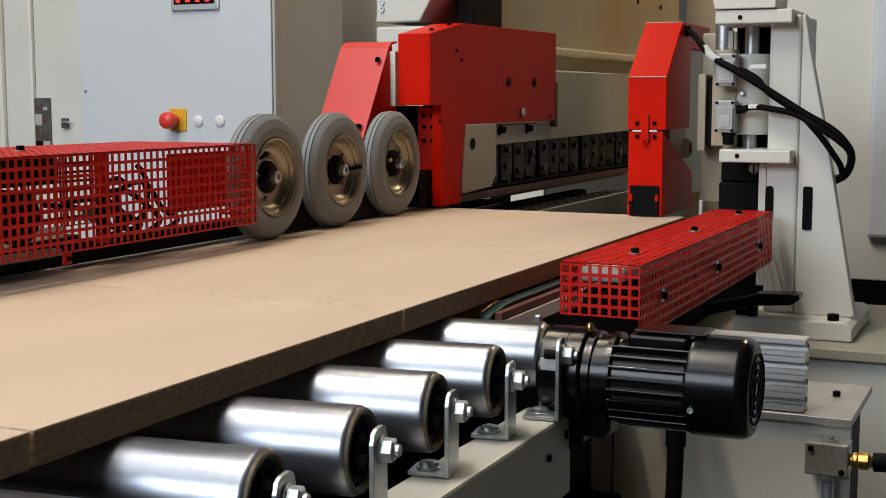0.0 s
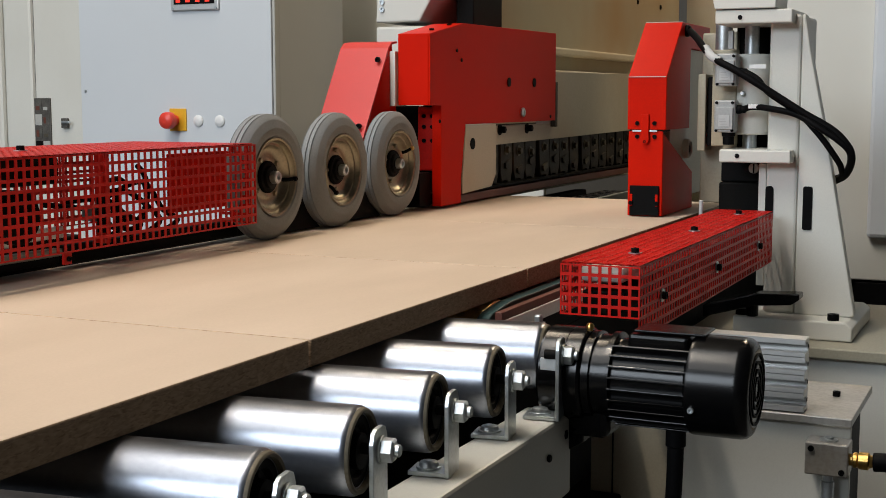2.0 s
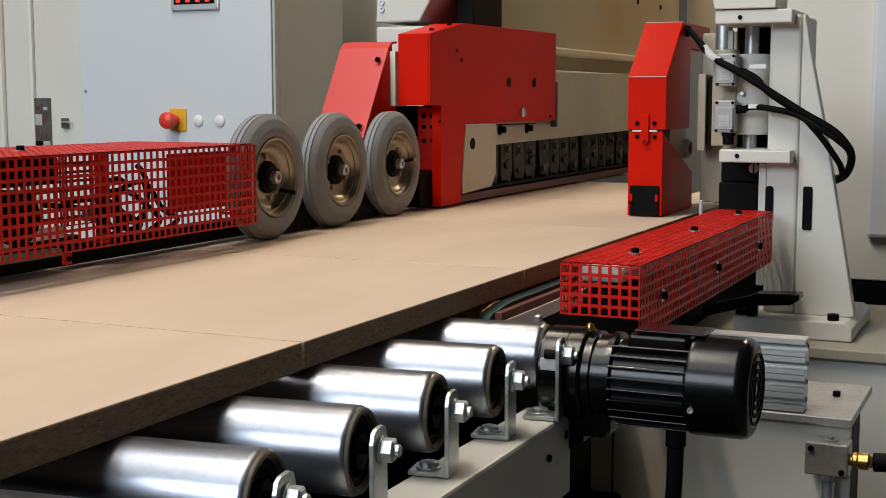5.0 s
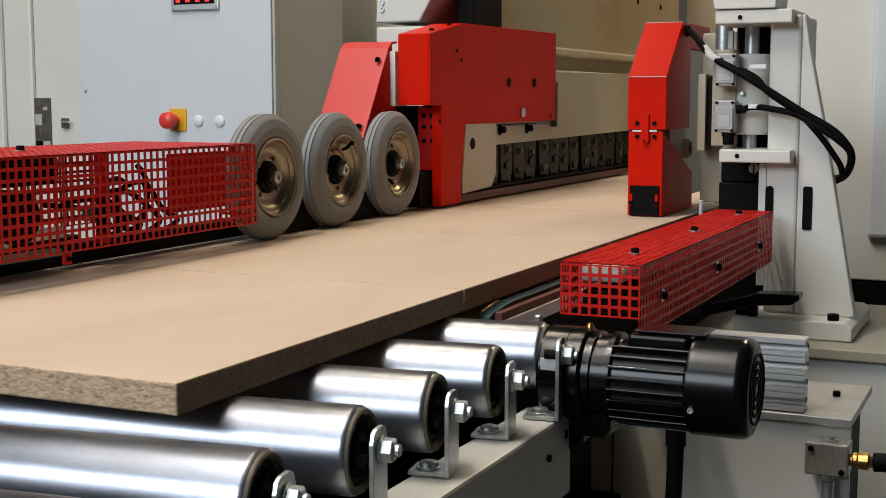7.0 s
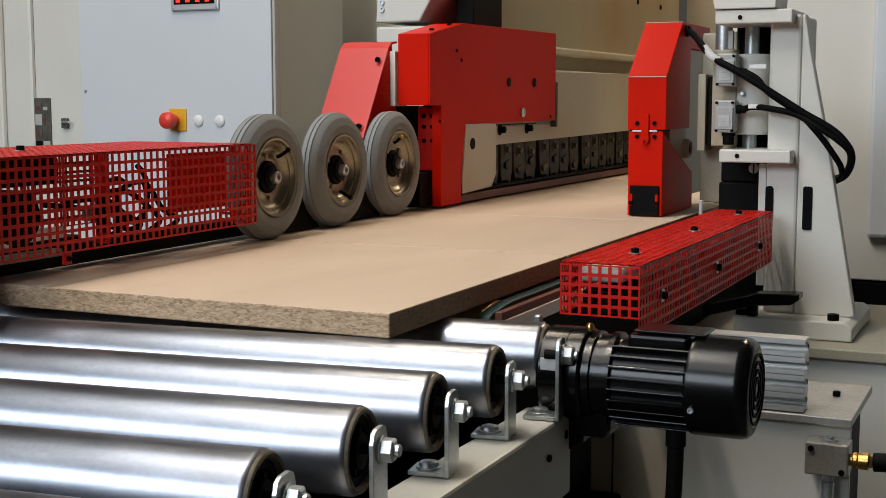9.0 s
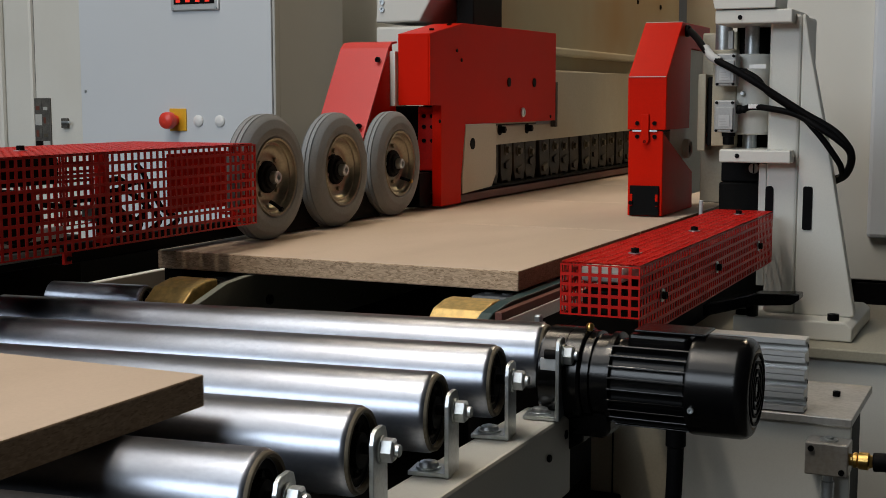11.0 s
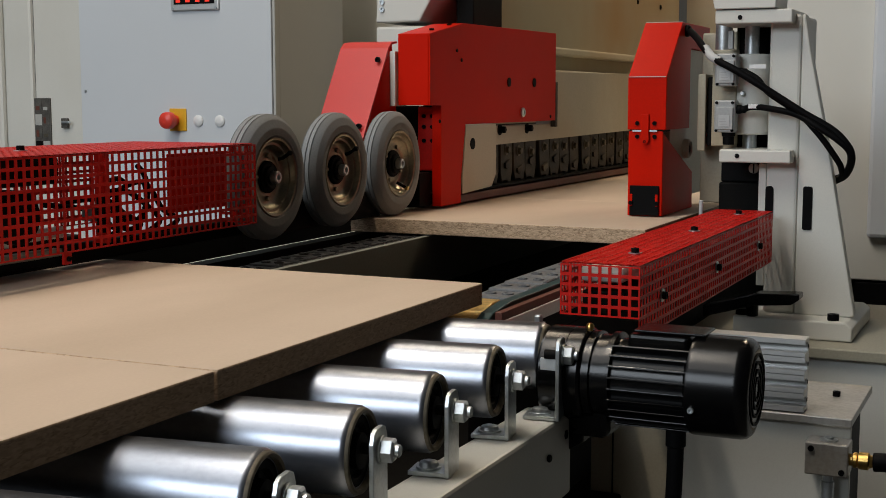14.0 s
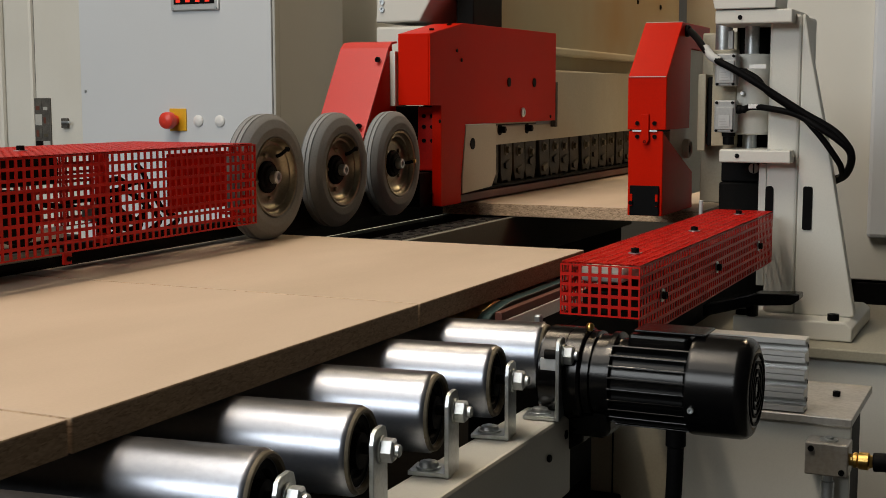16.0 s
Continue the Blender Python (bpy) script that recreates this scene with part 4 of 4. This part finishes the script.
# ---------- far side machine ----------
def far_machine():
    t = thing("red_saw_unit", (-0.68, 1.5, 0.93), "red painted saw unit cover beside the pressure wheels", "machine")
    xs = -0.645
    part("side_cover", prism(B(), [(1.2, 1.152), (1.2, 1.301), (1.37, 1.3305), (1.97, 1.335), (1.97, 1.109), (1.385, 1.109), (1.36, 0.99), (1.36, 0.935), (1.255, 0.935), (1.255, 1.1515)], "x", xs - 0.004, xs, 0.001), RED, t)
    part("front_cover", prism(B(), [(1.2, 1.152), (1.2, 1.301), (1.37, 1.3305), (1.97, 1.335), (1.97, 1.152)], "x", -0.72, xs - 0.0042, 0.0012), RED, t)
    part("leg", box(B(), -0.668, xs - 0.0042, 1.258, 1.36, 0.935, 1.1515, 0.001), RED, t)
    part("hinge_block", box(B(), -0.715, -0.669, 1.285, 1.295, 1.01, 1.148, 0.002), RED_DARK, t)
    # dark filler stands in for the deep shade under the front cover
    part("dark_filler", box(B(), -0.80, -0.669, 1.296, 1.31, 0.936, 1.15, 0.002), DARK, t)
    for dx in (-0.7, -0.68):
        for dz in (1.075, 1.105, 1.128):
            part("screw", socket(B(), (dx, 1.285, dz), "y", 0.0045, -0.003), RUBBER_BLACK, t)
    for yy, zz, r in ((1.64, 1.205, 0.011), (1.81, 1.206, 0.011), (1.335, 1.27, 0.004), (1.36, 1.25, 0.004), (1.93, 1.12, 0.004), (1.245, 1.118, 0.004)):
        part("cover_hole", rod(B(), (xs + 0.0002, yy, zz), "x", 0.002, r, 18), RUBBER_BLACK, t)
    part("lock", lathe(B(), [(0.012, 0), (0.012, 0.004), (0.009, 0.006), (0.005, 0.006), (0.004, 0.003)], (xs, 1.73, 1.132), "x", 20), ZINC, t)
    for yy in (1.25, 1.34):
        part("top_screw", socket(B(), (-0.665, yy, 1.3015 + 0.167 * (yy - 1.2)), "z", 0.0052, 0.004), RUBBER_BLACK, t)
    part("white_bracket", prism(B(), [(1.385, 1.108), (1.56, 1.106), (1.56, 0.99), (1.535, 0.962), (1.365, 0.955), (1.365, 0.99)], "x", xs - 0.004, xs + 0.001, 0.001), CREAM, t, "cream painted bracket plate")
    part("bracket_hole", rod(B(), (xs + 0.0012, 1.42, 1.065), "x", 0.0015, 0.013, 18), RUBBER_BLACK, t)

    # added hidden plate, keeps light off the boards passing below
    part("shade_floor", box(B(), -0.80, -0.655, 1.262, 3.1, 0.9565, 0.962), DARK, t)

    s = thing("wheel_shield", (-0.78, 1.15, 1.1), "sloping red sheet-steel shield behind the wheels", "shield")
    part("sheet", prism(B(), [(1.045, 1.045), (1.185, 1.272), (1.20, 1.284), (1.225, 1.287), (1.225, 1.283), (1.20, 1.279), (1.188, 1.268), (1.05, 1.045)], "x", -0.850, -0.735, 0.0), RED_SHEEN, s)
    part("side_flange", prism(B(), [(1.05, 1.045), (1.188, 1.268), (1.20, 1.279), (1.225, 1.10), (1.20, 1.045)], "x", -0.7385, -0.7345), RED, s)
    for (yy, zz) in ((1.17, 1.235), (1.085, 1.098)):
        part("screw", socket(B(), (-0.748, yy - 0.006, zz + 0.012), "y", 0.0055, -0.006), RUBBER_BLACK, s)
    part("backing_block", box(B(), -0.735, -0.722, 1.19, 1.24, 1.15, 1.265, 0.001), WHITE, s)

    h = thing("pressure_beam", (-0.67, 2.2, 1.06), "cream painted pressure beam with a row of steel shoes", "machine beam")
    part("beam", prism(B(), [(1.56, 1.056), (1.56, 1.10), (1.97, 1.10), (1.97, 1.236), (3.1, 1.246), (3.1, 1.07)], "x", -0.70, -0.660, 0.001), CREAM, h)
    # dark brown slab stands in for the shaded recess at the cover's end
    part("end_recess", box(B(), -0.6598, -0.646, 1.974, 1.99, 1.092, 1.209, 0.0005), SHOE, h)
    for yy in (1.62, 1.80):
        part("bolt", hexbolt(B(), (-0.660, yy, 1.092), "x", 0.009, 0.016, 0.002), RUBBER_BLACK, h)
    rnd = random.Random(4)
    for k in range(18):
        yy, lean = 1.575 + 0.085 * k, rnd.uniform(-0.004, 0.006)
        f = -0.672 + rnd.uniform(-0.004, 0.004)
        part("shoe", prism(B(), [(yy, 1.075), (yy + 0.076, 1.075), (yy + 0.080 + lean, 0.99), (yy + 0.070 + lean, 0.962), (yy + 0.052 + lean, 0.956), (yy + 0.048 + lean, 0.966), (yy + 0.020 + lean, 0.966), (yy + 0.014 + lean, 0.958), (yy + 0.004 + lean, 0.985)], "x", -0.70, f, 0.002), SHOE, h)
        part("shoe_screw", hexbolt(B(), (f, yy + 0.035, 1.035 + rnd.uniform(-0.008, 0.008)), "x", 0.009, 0.010, 0.002), RINGTAN, h)
        zc = rnd.uniform(0.985, 1.015)
        part("shoe_clip", prism(B(), [(yy + 0.02, zc), (yy + 0.05, zc + 0.008), (yy + 0.056, zc - 0.004), (yy + 0.034, zc - 0.016), (yy + 0.022, zc - 0.012)], "x", f, f + 0.006, 0.001), SHOE if k % 4 else RINGTAN, h)
    part("dust_strip", box(B(), -0.70, -0.655, 1.37, 3.1, 0.934, 0.952, 0.002), REDBROWN, h, "dusty brown strip close above the boards")
    # dark backing added so the space behind the shoes stays in shade
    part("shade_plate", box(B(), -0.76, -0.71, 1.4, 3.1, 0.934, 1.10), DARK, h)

    g = thing("machine_hood", (-0.9, 2.6, 1.1), "tall cream machine hood stained with brown dust", "machine")
    part("side_wall", box(B(), -1.0, -0.9, 1.9, 4.2, 1.0, 1.85, 0.004), HOOD, g)
    part("ledge", box(B(), -0.9, -0.862, 1.9, 4.1, 1.300, 1.325, 0.006), CREAM, g)
    part("lower_wall", box(B(), -1.0, -0.8, 1.9, 4.2, 0.9, 1.25, 0.004), CREAM, g)
    for yy in (3.58, 3.9):
        part("screw", socket(B(), (-0.9, yy, 1.53), "x", 0.009, 0.004), RUBBER_BLACK, g)
    k = thing("white_carriage", (-0.85, 1.5, 1.3), "white painted carriage block above the red cover", "machine part")
    part("lower_block", box(B(), -0.93, -0.80, 1.50, 1.72, 1.24, 1.335, 0.006), WHITE, k)
    part("upper_block", prism(B(), [(-0.93, 1.345), (-0.815, 1.345), (-0.77, 1.42), (-0.77, 1.6), (-0.92, 1.6), (-0.928, 1.375)], "y", 1.50, 1.70, 0.004), WHITE, k)
    for zz in (1.375, 1.392):
        part("screw", socket(B(), (-0.912, 1.5, zz), "y", 0.006, -0.004), ZINC, k)
    part("post", box(B(), -0.765, -0.72, 1.60, 1.78, 1.30, 1.75, 0.003), DARK, k, "dark steel post")
    part("inner_web", box(B(), -0.83, -0.766, 1.71, 1.75, 1.3, 1.75), HOOD, k)


# ---------- inside and behind the far guard ----------
def guard_inside():
    t = thing("drive_unit", (-0.75, 0.1, 0.93), "dark drive unit with hoses inside the guard", "machine part")
    part("dark_beam", box(B(), -0.73, -0.70, 0.13, 0.56, 0.936, 0.9635, 0.003), DARK, t)
    part("near_beam", box(B(), -0.76, -0.70, -0.3, 0.12, 0.940, 0.951, 0.002), DARK, t)
    part("pale_rail", box(B(), -0.706, -0.69, -0.3, 0.115, 0.9515, 0.962, 0.001), GREYGREEN, t, "grey painted rail under the guard")
    part("rear_beam", box(B(), -0.99, -0.90, -0.5, 0.40, 0.86, 0.945, 0.003), DARK, t)
    part("red_box", box(B(), -0.658, -0.650, 0.309, 0.449, 0.996, 1.084, 0.001), RED, t, "red sheet-metal cover")
    part("top_beam", box(B(), -0.70, -0.645, -0.3, 0.062, 1.055, 1.090, 0.003), DARK, t)
    part("gear_housing", rod(B(), (-0.76, 0.02, 1.012), "x", 0.09, 0.036, 24, 0.004), DARK, t)
    part("bracket", box(B(), -0.70, -0.69, 0.05, 0.12, 0.976, 0.992, 0.002), ZINC, t)
    part("clamp", box(B(), -0.70, -0.69, -0.04, 0.02, 0.972, 0.984, 0.002), ZINC, t)
    for k, (a, c, r, w0, n) in enumerate(((0.245, 1.03, 0.040, 0.4, 14), (0.252, 1.022, 0.044, 1.0, 12), (0.235, 1.015, 0.034, 2.2, 15))):
        loop = [(-0.672 - 0.010 * k, a + r * 0.9 * math.sin(w0 + 0.33 * j), c + r * 1.05 * math.cos(w0 + 0.33 * j)) for j in range(n)]
        solo("hose", tube(B(), loop, 0.0042, 8, 3), RUBBER_BLACK, "black hose coiled inside the guard", "hose", "guard hoses")
    for k in range(4):
        y = 0.20 + 0.045 * k
        solo("hose", tube(B(), [(-0.69, y, 0.964), (-0.675, y + 0.022, 0.982), (-0.68, y + 0.012 - 0.02 * (k % 2), 1.0), (-0.70, y - 0.03, 1.012 + 0.01 * k), (-0.73, y - 0.08, 1.02)], 0.0042, 8), RUBBER_BLACK, "thin black hose inside the guard", "hose", "guard hoses")


def laser():
    t = thing("laser_pointer", (-0.631, 0.128, 0.985), "small black line-laser pointer under the guard", "laser")
    part("barrel", rod(B(), (-0.631, 0.128, 0.985), "z", 0.05, 0.007, 16, 0.001), RUBBER_BLACK, t)
    part("holder", box(B(), -0.66, -0.638, 0.121, 0.135, 1.0, 1.02, 0.001), ZINC, t)
    data = bpy.data.lights.new("laser_beam", "SPOT")
    data.energy, data.color, data.spot_size, data.spot_blend, data.shadow_soft_size = 2.0, (1.0, 0.03, 0.02), radians(5), 0.4, 0.001
    new("laser_beam", data).location = (-0.631, 0.128, 0.984)


def cabinets():
    t = thing("control_cabinet", (-1.96, 2.3, 0.0), "blue-grey painted control cabinet with a red stop button", "cabinet")
    part("front_door", box(B(), -2.328, -1.600, 2.1, 2.13, 0.1, 2.1, 0.003), CABINET, t)
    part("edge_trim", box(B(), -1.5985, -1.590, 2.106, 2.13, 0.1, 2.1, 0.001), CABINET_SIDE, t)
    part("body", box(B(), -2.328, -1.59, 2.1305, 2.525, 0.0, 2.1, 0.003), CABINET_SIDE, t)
    part("yellow_plate", box(B(), -1.977, -1.913, 2.096, 2.0998, 1.065, 1.135, 0.002), YELLOW, t)
    m = part("stop_button", lathe(B(), [(0.016, 0), (0.016, -0.022), (0.026, -0.026), (0.027, -0.04), (0.025, -0.05), (0.018, -0.055), (0.008, -0.057)], (-1.955, 2.096, 1.098), "y", 32), ESTOP, t, "red mushroom stop button")
    for x in (-1.869, -1.789):
        part("hole_plug", lathe(B(), [(0.018, 0), (0.018, -0.003), (0.014, -0.006), (0.006, -0.007)], (x, 2.0995, 1.097), "y", 28), PLUG, t)
    part("small_screw", lathe(B(), [(0.005, 0), (0.004, -0.002)], (-2.308, 2.0995, 1.19), "y", 10), ZINC, t)
    d = part("display_frame", box(B(), -1.957, -1.782, 2.09, 2.0998, 1.436, 1.53, 0.003), ALU, t, "brushed steel display frame")
    part("display_glass", box(B(), -1.945, -1.795, 2.0885, 2.0899, 1.455, 1.52), RUBBER_BLACK, d)
    for k in range(4):
        part("display_digit", box(B(), -1.936 + 0.036 * k, -1.92 + 0.036 * k, 2.087, 2.0884, 1.461, 1.469), LED, d)
    for x in (-1.949, -1.79):
        part("display_screw", socket(B(), (x, 2.0898, 1.443), "y", 0.004, -0.002, 10), ZINC, d)

    c = thing("side_cabinet", (-2.7, 2.3, 0.0), "warm grey painted cabinet with a sign plate and latch", "cabinet")
    part("door", box(B(), -2.526, -2.333, 2.11, 2.14, 0.1, 2.1, 0.003), WHITE, c)
    part("second_door", box(B(), -2.655, -2.532, 2.105, 2.14, 0.1, 2.1, 0.012), WHITE, c)
    part("third_door", box(B(), -2.9, -2.66, 2.10, 2.14, 0.1, 2.1, 0.012), WHITE, c)
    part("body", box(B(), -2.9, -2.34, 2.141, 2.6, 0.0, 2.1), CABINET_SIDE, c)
    part("door_gap", box(B(), -2.5315, -2.5265, 2.116, 2.14, 0.1, 2.1), RUBBER_BLACK, c)
    k = part("sign_plate", box(B(), -2.530, -2.462, 2.104, 2.1098, 0.985, 1.168, 0.002), KEYCAP, c, "dark plate with small worn pictures")
    rnd = random.Random(9)
    for j in range(4):
        for i in range(2):
            x, z = -2.526 + 0.032 * i, 0.990 + 0.044 * j
            part("picture", box(B(), x, x + 0.028, 2.1028, 2.1039, z, z + 0.036), (KEYCAP, DARK, CABINET_SIDE)[rnd.randrange(3)], k)
            part("picture_mark", box(B(), x + 0.004, x + 0.004 + rnd.uniform(0.008, 0.018), 2.1018, 2.1027, z + 0.006, z + 0.006 + rnd.uniform(0.008, 0.022)), (CABINET_SIDE, RINGTAN, REDBROWN)[rnd.randrange(3)], k)
    l = part("latch", box(B(), -2.414, -2.388, 2.098, 2.1098, 1.07, 1.102, 0.002), KEYCAP, c)
    part("latch_lever", box(B(), -2.405, -2.372, 2.088, 2.0978, 1.085, 1.093, 0.002), ZINC, l)
    b = thing("back_panel", (-1.3, 2.9, 0.0), "pale cream partition panel behind the machine", "partition")
    part("panel", box(B(), -2.5, -1.02, 2.9, 2.93, 0.0, 2.2, 0.003), WHITE, b)


def right_background():
    b = thing("pale_enclosure", (0.5, 2.3, 0.0), "pale painted machine enclosure behind the column", "machine enclosure")
    part("panel", box(B(), -0.12, 1.4, 2.2, 2.24, 0.70, 2.2, 0.004), WHITE, b)
    # near-black panel and strip stand in for the shaded recess behind the bed
    part("recess_shade", box(B(), -0.12, 1.4, 2.22, 2.24, 0.0, 0.699, 0.002), DARK, b)
    part("dark_gap", box(B(), 0.10, 1.2, 2.185, 2.1995, 0.635, 0.695), RUBBER_BLACK, b)
    part("door", box(B(), 0.125, 0.9, 2.17, 2.199, 0.813, 2.1, 0.01), CABINET, b, "light grey panel door")
    part("frame_post", box(B(), -0.36, -0.121, 2.7, 2.75, 0.9, 2.2, 0.004), WHITE, b)
    part("back_wall", box(B(), -0.88, -0.1, 4.25, 4.3, 0.5, 2.2), HOOD, b)


table()
for k in range(5):
    board(1.232 - BL * (k + 1), BL if k else 0.675)
for k in range(4):
    board(-2.6125 - BL * (k + 1))
tracks()
for i, (x, y) in enumerate(((-0.6399, 0.585), (-0.6465, 0.830), (-0.6568, 1.083))):
    wheel(x, y, i)
wheel_carrier()
near_guard()
far_guard()
motor()
side_base()
column()
far_machine()
guard_inside()
laser()
cabinets()
right_background()


# ---------- movement ----------
SPIN = 111.5


def wheel_angle(i, t):
    """Degrees from the level forward spoke; a wheel stands still while no board is under it."""
    if i == 0:
        return -52 + SPIN * (min(t, 12.15) - 11.3) + SPIN * max(0.0, t - 15.9)
    if i == 1:
        return -46 + SPIN * (min(t, 13.28) - 12.5)
    return -72 + SPIN * min(0.0, t - 14.0) + 68 * max(0.0, min(t, 15.05) - 14.0)


def motions():
    steps = [0.2 * k for k in range(81)]
    for i, (w, turn) in enumerate(WHEELS):
        x, y, z = w.location
        walk(w, [(t, pose(x, y, z, wheel_angle(i, t))) for t in steps])
    for ob, y0 in BOARDS:
        speed, late, gain = (0.1957, 12.3, 0.025) if y0 > -2.4 else (0.2053, 16.0, 0.0)
        x, y, z = ob.location
        walk(ob, [(t, pose(x, y + speed * t + gain * max(0.0, t - late), z)) for t in steps])
    for r in ROLLERS:
        x, y, z = r.location
        walk(r, [(t, pose(x, y, z, -282.0 * t, 0, SKEW)) for t in steps])


motions()
